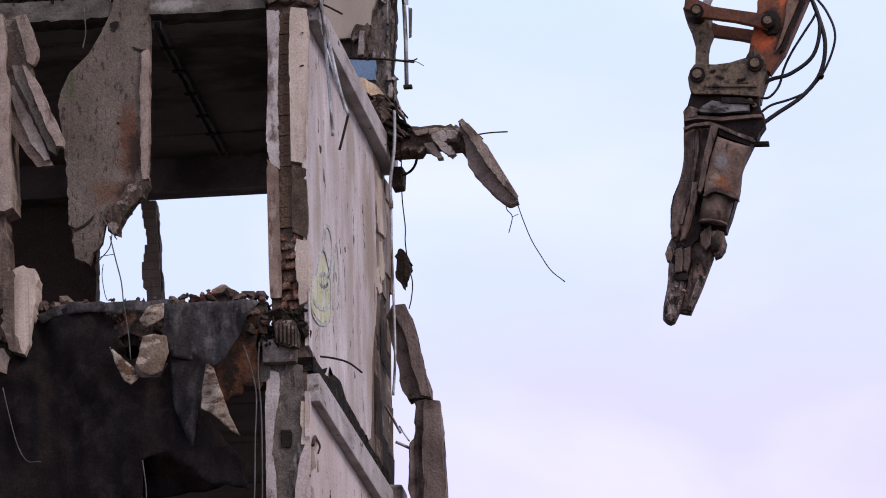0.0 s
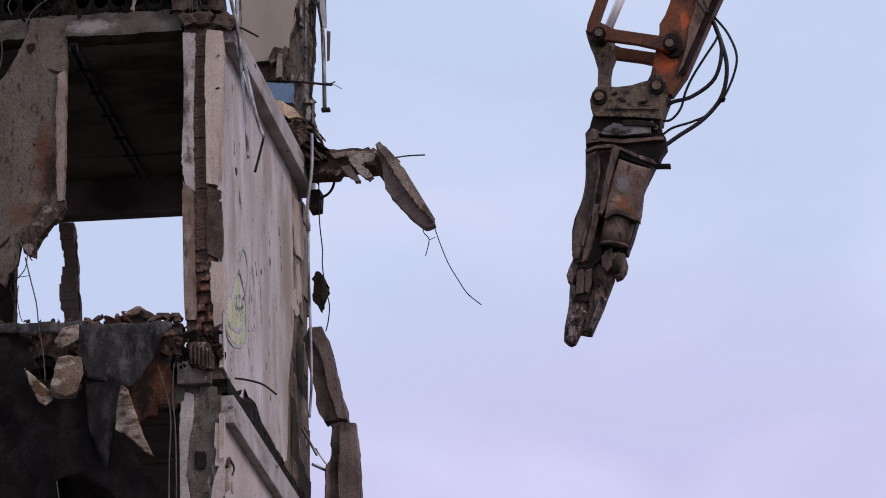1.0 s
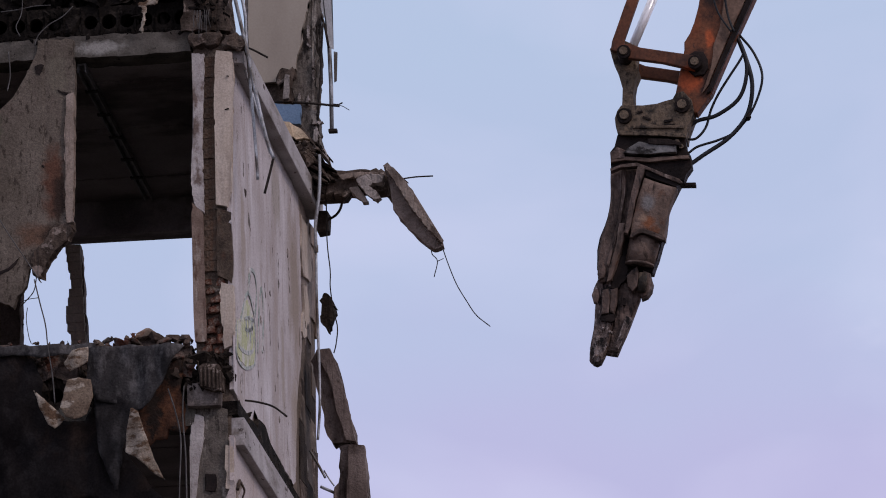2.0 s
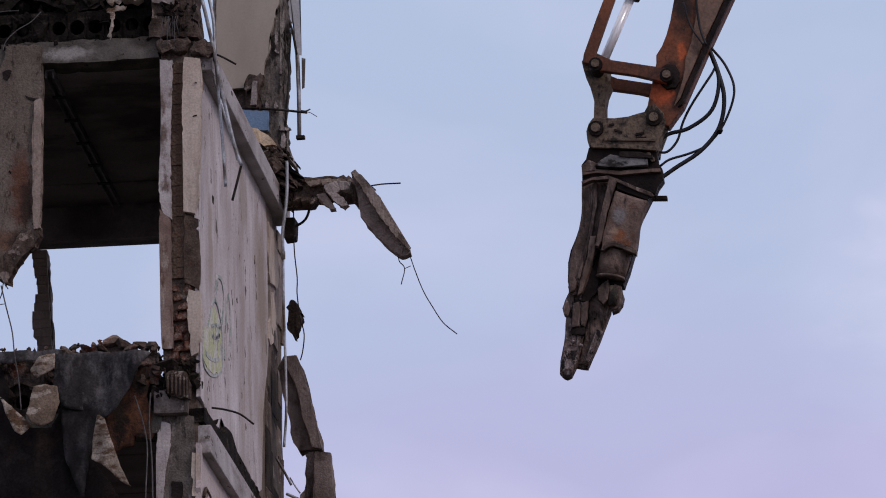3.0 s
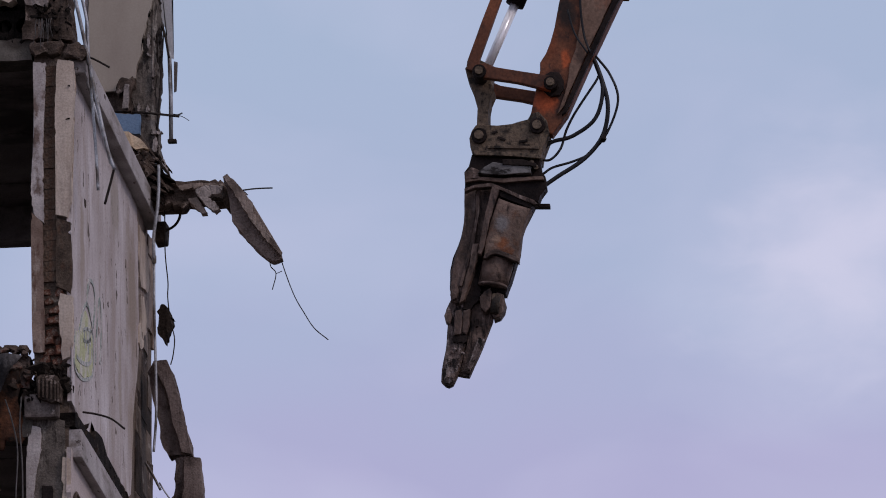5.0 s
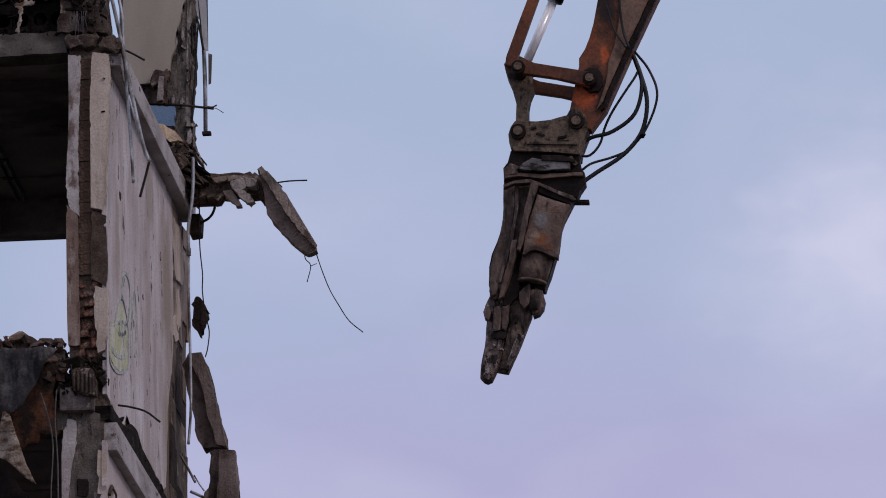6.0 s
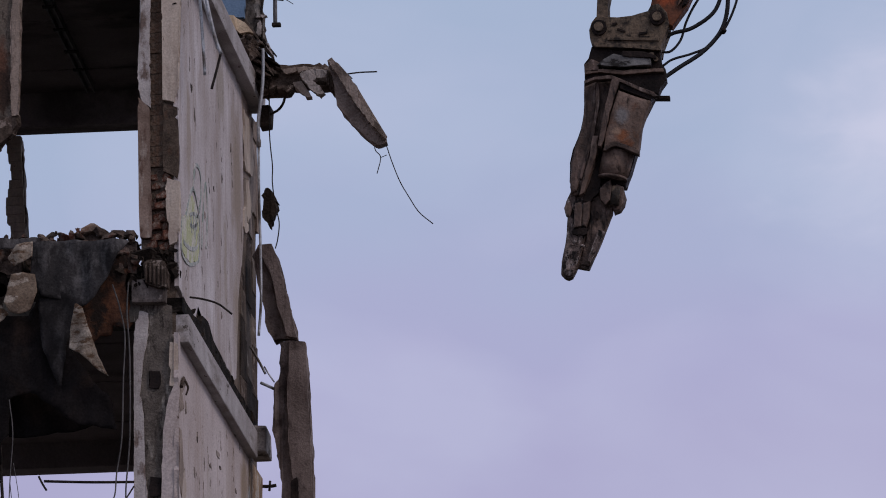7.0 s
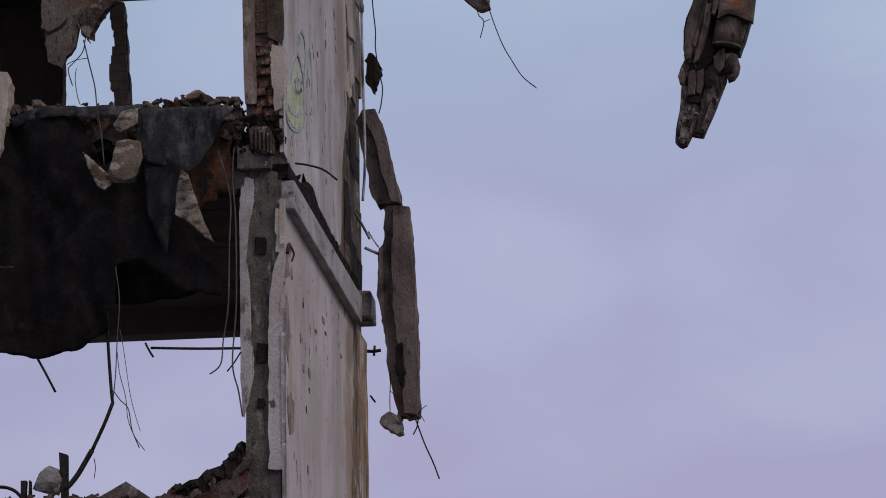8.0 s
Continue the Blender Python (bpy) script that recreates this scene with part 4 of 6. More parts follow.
plate("jaw_cheek", wob([(3.737, 10.965), (3.769, 10.952), (3.735, 10.875), (3.684, 10.777), (3.668, 10.783), (3.697, 10.877)], 0.03, 0.002, 36), -0.15, -0.10, JAW_DUST, "pale jaw edge", 0.006, jaw_r)
plate("jaw_cheek", wob([(3.604, 11.128), (3.637, 11.138), (3.647, 11.070), (3.634, 10.992), (3.591, 10.985), (3.597, 11.050)], 0.03, 0.002, 17), -0.17, -0.1, JAW_STEEL, "", 0.009, jaw_l)
plate("jaw_cheek", wob([(3.650, 11.126), (3.692, 11.141), (3.684, 11.046), (3.666, 10.985), (3.644, 10.996)], 0.03, 0.002, 37), -0.165, -0.1, JAW_STEEL, "", 0.009, jaw_l)
# Three dark plates in front of the jaw stand in for shaded gaps.
plate("jaw_gap", wob([(3.590, 10.977), (3.666, 10.979), (3.673, 10.956), (3.655, 10.935), (3.590, 10.943), (3.579, 10.961)], 0.012, 0.004, 39), -0.156, -0.12, DARK_STEEL_AND_SHADE, "dark plate for the shade behind the teeth", 0.0, jaw_l)
plate("jaw_gap", wob([(3.723, 11.076), (3.737, 11.070), (3.735, 11.028), (3.720, 11.034)], 0.02, 0.001, 40), -0.142, -0.10, DARK_STEEL_AND_SHADE, "dark plate for the shade in a hole", 0.0, jaw_r)
plate("jaw_gap", wob([(3.711, 11.33), (3.760, 11.31), (3.753, 11.244), (3.741, 11.189), (3.686, 11.129), (3.648, 11.137), (3.677, 11.225)], 0.02, 0.003, 41), -0.15, -0.10, DARK_STEEL_AND_SHADE, "dark plate for the shade beside the ram", 0.0)
plate("side_plate", wob([(3.640, 11.53), (3.683, 11.528), (3.707, 11.495), (3.745, 11.448), (3.723, 11.359), (3.677, 11.226), (3.644, 11.182), (3.611, 11.173), (3.579, 11.191), (3.580, 11.258), (3.588, 11.32), (3.60, 11.40)], 0.05, 0.002, 45), -0.175, -0.11, JAW_STEEL, "worn steel side plate", 0.008)
plate("ridge", wob([(3.712, 11.527), (3.748, 11.525), (3.735, 11.425), (3.700, 11.303), (3.660, 11.193), (3.628, 11.172), (3.650, 11.261), (3.690, 11.394)], 0.05, 0.002, 46), -0.20, -0.15, JAW_RUST, "", 0.010)
plate("boss", wob([(3.586, 11.281), (3.612, 11.298), (3.630, 11.256), (3.615, 11.205), (3.588, 11.192), (3.578, 11.225)], 0.03, 0.001, 44), -0.20, -0.15, JAW_STEEL, "", 0.012)
plate("boss", wob([(3.553, 11.136), (3.580, 11.140), (3.588, 11.089), (3.573, 11.048), (3.548, 11.063), (3.540, 11.103)], 0.03, 0.001, 47), -0.155, -0.09, JAW_STEEL, "", 0.012)
plate("lug", wob([(3.775, 11.238), (3.811, 11.262), (3.820, 11.217), (3.806, 11.141), (3.778, 11.114), (3.749, 11.144), (3.745, 11.206)], 0.03, 0.002, 13), -0.18, -0.08, JAW_STEEL, "", 0.012)
plate("lug", wob([(3.845, 11.235), (3.883, 11.214), (3.895, 11.165), (3.887, 11.120), (3.859, 11.085), (3.826, 11.070), (3.816, 11.107), (3.823, 11.174)], 0.03, 0.002, 14), -0.14, -0.02, JAW_STEEL, "", 0.014)
a, b = (3.842, 11.215), (3.830, 11.105)
part("jaw_pin", tube([(a[0] + 0.012, ARM_Y - 0.16, a[1] - 0.046), (b[0] + 0.012, ARM_Y - 0.16, b[1] - 0.046)], 0.026, 14, False), BRACKET, digger, "dull rubbed pin", True)
rnd = random.Random(4)
for x, z in ((3.642, 10.874), (3.615, 10.847), (3.603, 10.781), (3.565, 10.821), (3.622, 10.800), (3.648, 10.868), (3.580, 10.737), (3.555, 10.738), (3.583, 10.882), (3.600, 10.900)):
    s = rnd.uniform(0.6, 1.0)
    part("tooth", lump((x + 0.010, ARM_Y - 0.150, z - 0.042), (0.032 * s, 0.024, 0.036 * s), rnd), JAW_DUST, jaw_l)
for r, pts in ((0.012, [(4.132, 12.063), (4.196, 12.101), (4.312, 12.129), (4.446, 12.226), (4.493, 12.396), (4.455, 12.553), (4.424, 12.658)]), (0.0075, [(4.111, 11.995), (4.177, 11.992), (4.238, 12.057), (4.273, 12.159), (4.321, 12.249), (4.397, 12.359), (4.452, 12.439), (4.479, 12.493)]),
               (0.0075, [(4.135, 11.905), (4.192, 11.943), (4.308, 11.975), (4.408, 12.022), (4.509, 12.137), (4.580, 12.323), (4.538, 12.480), (4.450, 12.612)]), (0.013, [(4.133, 11.823), (4.223, 11.887), (4.374, 11.989), (4.483, 12.121), (4.520, 12.291), (4.485, 12.465), (4.424, 12.641)]),
               (0.007, [(4.423, 12.624), (4.387, 12.747), (4.373, 12.956), (4.398, 13.163)]), (0.006, [(4.407, 12.624), (4.334, 12.749), (4.298, 12.890)])):
    y0 = -0.20 if r < 0.0072 else -0.08
    part("hose", tube([(x - 0.072 * (y0 + 0.08), ARM_Y + y0 + 0.02 * math.sin(9 * z), z + 0.287 * (y0 + 0.08)) for x, z in pts], r, 10), RUBBER, digger, "black hydraulic hose", True)
a = (4.489, 12.100)
part("hose_clamp", lump((a[0], ARM_Y - 0.08, a[1]), (0.06, 0.06, 0.05), rnd), DARK_STEEL_AND_SHADE, digger)
# the rest of the machine, beyond the view, carries the arm
top = Vector((6.4, ARM_Y, 16.6))
part("boom", tube([(4.75, ARM_Y, 13.35), tuple(top), (13.0, ARM_Y, 1.9)], 0.17, 10, False), ORANGE, digger)
part("upper_carriage", box(12.0, 15.5, ARM_Y - 1.3, ARM_Y + 1.3, 1.0, 2.6, 0.1), ORANGE, digger)
for y in (-1.25, 1.25):
    part("track", box(11.6, 15.8, ARM_Y + y - 0.3, ARM_Y + y + 0.3, -0.208, 1.0, 0.2), RUBBER, digger)

# ---- torn roofing felt over the broken floor edge ----
def folds(base, amp, seed):
    return lambda x, z: base + amp * noise.noise((x * 3.1, z * 1.1, seed)) + amp * 0.45 * noise.noise((x * 9, z * 4, seed + 5)) - 0.05 * max(0, 13.38 - z) ** 0.5 * 0.4


felt = thing("roofing_felt", "torn black bitumen felt hanging over the broken floor edge", "roofing felt")
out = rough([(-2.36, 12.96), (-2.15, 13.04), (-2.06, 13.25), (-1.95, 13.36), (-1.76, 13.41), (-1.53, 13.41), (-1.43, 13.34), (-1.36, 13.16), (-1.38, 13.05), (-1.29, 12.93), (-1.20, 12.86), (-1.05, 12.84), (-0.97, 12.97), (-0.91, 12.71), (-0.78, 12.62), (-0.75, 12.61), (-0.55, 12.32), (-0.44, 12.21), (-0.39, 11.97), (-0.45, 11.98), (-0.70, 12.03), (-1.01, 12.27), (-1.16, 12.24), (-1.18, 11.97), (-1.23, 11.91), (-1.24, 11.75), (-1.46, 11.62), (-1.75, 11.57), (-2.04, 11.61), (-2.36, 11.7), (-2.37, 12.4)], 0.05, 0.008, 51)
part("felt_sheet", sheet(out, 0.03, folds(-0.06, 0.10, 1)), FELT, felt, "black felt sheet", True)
# Added dark sheet behind the tear, standing in for the hollow's shade.
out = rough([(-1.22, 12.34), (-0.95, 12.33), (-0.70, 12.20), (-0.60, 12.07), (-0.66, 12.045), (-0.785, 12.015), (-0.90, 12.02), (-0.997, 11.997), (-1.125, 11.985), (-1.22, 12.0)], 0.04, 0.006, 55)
part("felt_sheet", sheet(out, 0.03, folds(0.16, 0.06, 6)), FELT, felt, "added dark sheet standing in for shade behind the tear", True)
out = rough([(-1.01, 13.38), (-0.79, 13.40), (-0.54, 13.38), (-0.29, 13.38), (-0.37, 13.27), (-0.43, 13.12), (-0.56, 12.94), (-0.61, 12.905), (-0.68, 12.90), (-0.80, 12.96), (-0.93, 12.97), (-0.96, 13.02), (-1.02, 13.14)], 0.04, 0.006, 52)
part("felt_sheet", sheet(out, 0.025, folds(-0.14, 0.09, 2)), FELT_GREY, felt, "grey dusty felt sheet", True)
out = rough([(-0.97, 13.02), (-0.80, 13.02), (-0.64, 12.93), (-0.70, 12.74), (-0.75, 12.62), (-0.77, 12.45), (-0.79, 12.26), (-0.86, 12.41), (-0.92, 12.56), (-0.95, 12.75)], 0.04, 0.006, 54)
part("felt_sheet", sheet(out, 0.025, folds(-0.115, 0.06, 4)), FELT_MID, felt, "torn grey-black felt tongue", True)
out = rough([(-1.97, 13.36), (-1.80, 13.44), (-1.51, 13.44), (-1.21, 13.43), (-0.96, 13.43), (-0.96, 13.33), (-1.17, 13.35), (-1.36, 13.33), (-1.47, 13.37), (-1.63, 13.36), (-1.80, 13.35), (-1.93, 13.30)], 0.04, 0.008, 53)
part("felt_sheet", sheet(out, 0.025, folds(-0.10, 0.06, 3)), FELT_GREY, felt, "grey dusty felt edge", True)
for seed, mat_, base, pts in ((61, PAPER, -0.20, [(-1.40, 13.07), (-1.28, 12.95), (-1.17, 12.85), (-1.24, 12.77), (-1.29, 12.80), (-1.35, 12.92)]), (62, PAPER_BROWN, -0.22, [(-1.15, 13.13), (-1.06, 13.14), (-0.97, 13.12), (-0.95, 12.99), (-1.00, 12.85), (-1.09, 12.82), (-1.16, 12.85), (-1.20, 12.92)]),
                              (63, PAPER, -0.20, [(-1.18, 13.26), (-1.11, 13.35), (-0.99, 13.37), (-0.99, 13.25), (-1.05, 13.22), (-1.13, 13.19)]), (64, PAPER, -0.24, [(-0.665, 12.885), (-0.616, 12.845), (-0.564, 12.678), (-0.505, 12.495), (-0.439, 12.345), (-0.528, 12.406), (-0.634, 12.508), (-0.724, 12.566), (-0.712, 12.695)])):
    part("felt_flap", sheet(rough(pts, 0.03, 0.0025, seed), 0.012, folds(base, 0.08, seed), 0.008), mat_, felt, "pale curled felt backing", True)
out = rough([(-0.65, 12.93), (-0.57, 13.01), (-0.51, 13.11), (-0.44, 13.19), (-0.39, 13.31), (-0.32, 13.29), (-0.34, 13.04), (-0.28, 12.83), (-0.33, 12.73), (-0.43, 12.77), (-0.46, 12.69), (-0.54, 12.71), (-0.59, 12.66), (-0.66, 12.70)], 0.04, 0.008, 65)
solo("torn_board", sheet(out, 0.025, folds(0.03, 0.08, 9), 0.02), RUST_SHEET, "torn rust-brown board under the felt", "board", smooth=True)


# ---- rubble ----
def rubble_heap(name, x0, x1, y0, y1, top, count, seed, material, size=(0.03, 0.10), label="", base=None, core=False):
    """Loose small rubble; top(x) is the height that the heap reaches."""
    rnd, bm = random.Random(seed), bmesh.new()
    for _ in range(count):
        x, y = rnd.uniform(x0, x1), rnd.uniform(y0, y1)
        low = top(x) - 0.28 if base is None else base
        z = low + (top(x) - low) * rnd.random() ** 0.7
        s = size[0] + (size[1] * 1.25 - size[0]) * rnd.random() ** 2.2
        part_bm = lump((x, y, z - s / 2), (s * rnd.uniform(0.8, 2.0), s, s * rnd.uniform(0.35, 0.9)), rnd, 11)
        me = bpy.data.meshes.new("tmp")
        part_bm.to_mesh(me)
        part_bm.free()
        bm.from_mesh(me)
        bpy.data.meshes.remove(me)
    if core:
        ridge = bmesh.new()
        bmesh.ops.create_grid(ridge, x_segments=60, y_segments=8, size=0.5)
        for p in ridge.verts:
            x = x0 + (p.co.x + 0.5) * (x1 - x0)
            p.co = Vector((x, y0 + 0.03 + (p.co.y + 0.5) * (y1 - y0), top(x) - 0.06 + 0.05 * noise.noise((x * 9, p.co.y * 4, 3)) - 0.25 * max(0, -p.co.y * 2 - 0.75) * 4))
        me = bpy.data.meshes.new("tmp")
        ridge.to_mesh(me)
        ridge.free()
        bm.from_mesh(me)
        bpy.data.meshes.remove(me)
    return solo(name, bm, material, label, "rubble", kind="stuff")


rubble_heap("rubble", -2.3, -0.26, -0.03, 0.3, lambda x: 13.475 + 0.015 * math.sin(7 * x) + (0.045 * math.exp(-((x + 0.6) / 0.25) ** 2) if x > -1 else 0.035), 900, 71, RUBBLE, (0.03, 0.09), label="broken brick and concrete rubble heaped on the upper floor", base=13.22, core=True)
rubble_heap("rubble", -2.3, -0.2, -0.02, 0.15, lambda x: 13.40, 160, 72, TAR, (0.04, 0.12), "dark crumbled concrete along the floor edge")
rubble_heap("rubble", -2.35, -0.2, -0.08, 0.3, lambda x: 10.60 + (0.25 * max(0, (x + 0.55) / 0.3) if x > -0.55 else 0), 520, 73, RUBBLE, (0.04, 0.13), "dark rubble heaped on the lower floor", 10.28, True)
rubble_heap("rubble", -0.30, 0.05, -0.09, 0.1, lambda x: 13.36, 70, 74, TAR, (0.04, 0.11), "crumbled concrete at the column joint", 13.06)
rubble_heap("rubble", -2.35, -0.2, 0.04, 0.4, lambda x: 16.45 + 0.06 * math.sin(9 * x), 800, 75, NEAR_BLACK_RUBBLE, (0.05, 0.14), "dark broken slab debris on the top edge", 16.02, True)
rubble_heap("rubble", -2.35, -0.2, 0.0, 0.05, lambda x: 15.885 + 0.02 * math.sin(8 * x), 150, 80, NEAR_BLACK_RUBBLE, (0.02, 0.06), "dark crumbled concrete hanging in the slab edge", 15.84)
head = rough([(-0.31, 15.83), (-0.30, 15.96), (-0.28, 16.05), (-0.31, 16.32), (0.02, 16.32), (0.04, 16.12), (0.02, 15.99), (0.05, 15.91), (0.07, 15.81)], 0.04, 0.008, 78)
solo("column_head", roughen(prism(head, -0.02, 0.25, amp=0.01), 0.012, 12), BARK, "dark broken concrete column head", "column head", kind="structure")
rubble_heap("rubble", -0.24, 0.04, -0.05, 0.0, lambda x: 16.2, 60, 79, NEAR_BLACK_RUBBLE, (0.02, 0.06), "dark crumbs on the broken column head", 15.84)
rubble_heap("rubble", -0.14, 0.16, 3.4, 4.2, lambda x: 16.10 - 0.6 * max(0, x + 0.02), 200, 76, BARK, (0.03, 0.12), "dark layered debris on the gable top", 15.92)
rubble_heap("rubble", 0.02, 0.07, 0.5, 4.1, lambda x: 13.05, 110, 77, TAR, (0.03, 0.08), "crumbs along the gable ledge", 12.9)

rnd = random.Random(81)


def slab_lump(x, y, z, wide, high, tilt):
    """A flat broken piece lying nearly level, tilted by some degrees."""
    bm = lump((0, 0, 0), (wide, wide * 0.7, high), rnd, 16)
    flat = Euler((radians(rnd.uniform(-15, 15)), radians(tilt), rnd.uniform(0, 3)))
    pts = [p.co.copy() for p in bm.verts]
    reach = max(abs(q.z) for q in pts)
    for p in bm.verts:
        p.co = flat.to_matrix() @ Vector((p.co.x, p.co.y, p.co.z * min(1.0, 0.5 * high / reach)))
        p.co += Vector((x, y, z))
    return bm


for x, z, wide, high, tilt, mat_ in ((-0.95, 13.475, 0.10, 0.05, 20, RUBBLE_PALE), (-0.88, 13.51, 0.13, 0.04, -24, RUBBLE_PALE), (-0.80, 13.49, 0.10, 0.06, 35, RUBBLE), (-0.74, 13.50, 0.09, 0.05, -40, RUBBLE), (-0.68, 13.49, 0.12, 0.05, 10, RUBBLE_PALE),
                                     (-0.60, 13.53, 0.17, 0.08, -12, RUBBLE_PALE), (-0.52, 13.52, 0.15, 0.06, 25, RUBBLE), (-0.45, 13.50, 0.11, 0.05, -30, RUBBLE), (-0.38, 13.50, 0.12, 0.06, 18, RUBBLE), (-0.31, 13.49, 0.10, 0.06, -15, RUBBLE),
                                     (-1.95, 13.50, 0.13, 0.08, 15, RUBBLE), (-1.84, 13.49, 0.12, 0.06, -25, RUBBLE_PALE), (-1.76, 13.52, 0.11, 0.08, -50, RUBBLE_PALE), (-1.68, 13.48, 0.15, 0.05, 12, RUBBLE), (-1.58, 13.46, 0.12, 0.05, -10, RUBBLE),
                                     (-1.45, 13.45, 0.12, 0.05, 5, RUBBLE), (-1.30, 13.45, 0.13, 0.04, -8, RUBBLE), (-1.15, 13.45, 0.14, 0.04, 6, RUBBLE_PALE), (-1.04, 13.46, 0.11, 0.05, -14, RUBBLE)):
    solo("rubble_chunk", slab_lump(x, 0.02, z - 0.035, wide * 1.7, high * 1.35, tilt), mat_, "broken piece of brick or concrete on the upper floor edge", "rubble chunk", "rubble on the floor edge")
for (x, z), s in zip(((-0.39, 10.76), (-0.45, 10.69), (-0.35, 10.83), (-0.31, 10.89), (-0.54, 10.68), (-0.63, 10.63), (-0.74, 10.60), (-0.50, 10.64), (-0.37, 10.68), (-0.69, 10.58)), (0.10, 0.12, 0.09, 0.08, 0.12, 0.10, 0.10, 0.12, 0.12, 0.09)):
    solo("rubble_chunk", lump((x, 0.02, z - 0.02), (s * 1.2, s, s * 0.8), rnd, 12), TAR, "broken concrete lump heaped beside the column", "rubble chunk", "rubble beside the column")
solo("rubble_mound", roughen(prism(rough([(-0.87, 10.43), (-0.81, 10.58), (-0.69, 10.63), (-0.56, 10.70), (-0.46, 10.71), (-0.40, 10.77), (-0.37, 10.82), (-0.33, 10.87), (-0.27, 10.94), (-0.25, 10.41)], 0.03, 0.012, 84), 0.03, 0.3, amp=0.02), 0.015, 12), TAR, "packed dark rubble mound against the column", "rubble", kind="structure")
big = lump((-1.69, 0.05, 10.67), (0.27, 0.22, 0.31), random.Random(5), 40)
solo("concrete_lump", roughen(big, 0.02, 9), CONCRETE_PALE, "rounded pale concrete lump on the lower floor", "rubble chunk")
solo("broken_slab", prism([(-1.38, 10.45), (-0.94, 10.45), (-0.97, 10.56), (-1.155, 10.695), (-1.35, 10.58)], 0.2, 0.32, amp=0.006), CONCRETE, "pointed broken slab leaning in the rubble", "slab piece")

# ---- left edge: tilted slab pieces ----
for seed, y, mat_, pts in ((91, -0.12, BUFF_SMOOTH, [(-2.12, 15.68), (-2.04, 15.69), (-2.00, 15.59), (-1.95, 15.43), (-1.95, 15.36), (-1.98, 15.29), (-2.03, 15.32), (-2.07, 15.50)]), (89, -0.08, MASONRY, [(-2.15, 15.69), (-2.10, 15.67), (-2.05, 15.48), (-2.01, 15.31), (-1.98, 15.19), (-2.03, 15.20), (-2.10, 15.42)]),
                           (92, -0.10, BROWN_PANEL, [(-2.15, 15.31), (-2.07, 15.29), (-1.98, 15.10), (-1.88, 14.88), (-1.81, 14.65), (-1.83, 14.60), (-1.87, 14.63), (-1.96, 14.83), (-2.05, 15.05), (-2.12, 15.20)]), (93, -0.14, BUFF_SMOOTH, [(-2.07, 15.30), (-2.03, 15.28), (-1.94, 15.14), (-1.84, 14.90), (-1.75, 14.69), (-1.76, 14.64), (-1.81, 14.65), (-1.91, 14.88), (-2.00, 15.10)]),
                           (88, -0.07, BUFF, [(-2.19, 15.16), (-2.14, 15.16), (-2.05, 14.97), (-1.94, 14.75), (-1.87, 14.57), (-1.91, 14.56), (-1.99, 14.67), (-2.10, 14.89)]), (90, -0.05, MASONRY, [(-2.25, 15.69), (-2.14, 15.67), (-2.07, 15.33), (-2.10, 15.24), (-1.97, 14.75), (-1.85, 14.53), (-1.97, 14.52), (-2.14, 14.76), (-2.25, 14.94)])):
    bm = prism(rough(pts, 0.035, 0.004, seed), y, y + 0.07, amp=0.003)
    solo("tilted_slab_piece", bm, mat_, "pale broken slab piece hanging from the torn wall edge", "slab piece", "hanging slab pieces")
solo("wall_stub", prism(rough([(-2.48, 15.75), (-2.22, 15.71), (-2.19, 15.55), (-2.20, 15.29), (-2.16, 15.11), (-2.17, 14.68), (-2.14, 14.33), (-2.15, 14.20), (-2.21, 14.18), (-2.48, 14.20)], 0.05, 0.006, 94), -0.1, 0.2, amp=0.004), BUFF_SMOOTH, "pale chipped wall stub beside the opening", "wall", kind="structure")
solo("wall_stub_low", prism(rough([(-2.50, 14.24), (-2.22, 14.20), (-2.20, 13.74), (-2.16, 13.46), (-2.50, 13.48)], 0.05, 0.01, 95), 0.0, 0.2, amp=0.006), MASONRY, "broken masonry stub beside the opening", "wall", kind="structure")
solo("plaster_block", prism(rough([(-2.13, 13.70), (-2.05, 13.73), (-1.96, 13.70), (-1.94, 13.62), (-1.98, 13.36), (-2.01, 13.14), (-2.04, 13.05), (-2.11, 13.15), (-2.15, 13.20)], 0.05, 0.008, 96), -0.16, 0.0, amp=0.008), CREAM, "cream plastered wall block tipped over the edge", "wall block")
solo("brick_block", prism(rough([(-2.20, 13.67), (-2.12, 13.69), (-2.14, 13.37), (-2.12, 13.20), (-2.04, 13.04), (-2.16, 13.09), (-2.20, 13.24)], 0.04, 0.012, 97), -0.19, -0.02, amp=0.012), MASONRY, "broken brick lump beside the plastered block", "wall block")
solo("plaster_block", prism(rough([(-2.31, 13.12), (-2.20, 13.11), (-2.15, 13.03), (-2.19, 12.93), (-2.31, 12.97)], 0.05, 0.008, 98), -0.14, 0.0, amp=0.008), BUFF_SMOOTH, "small cream plastered wall block at the edge", "wall block")
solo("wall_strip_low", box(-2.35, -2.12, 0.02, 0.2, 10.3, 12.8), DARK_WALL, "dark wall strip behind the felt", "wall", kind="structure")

# ---- gable back end: broken storey above ----
top_pier = rough([(0.02, 17.80), (0.02, 17.36), (-0.02, 17.07), (-0.03, 16.95), (-0.06, 16.85), (-0.06, 16.69), (-0.02, 16.54), (0.01, 16.47), (0.04, 16.30), (0.06, 16.10), (0.18, 16.10), (0.16, 16.29), (0.153, 16.49), (0.165, 16.70), (0.167, 16.88), (0.13, 16.98),
                  (0.15, 17.14), (0.18, 17.27), (0.165, 17.36), (0.17, 17.80)], 0.035, 0.010, 101)
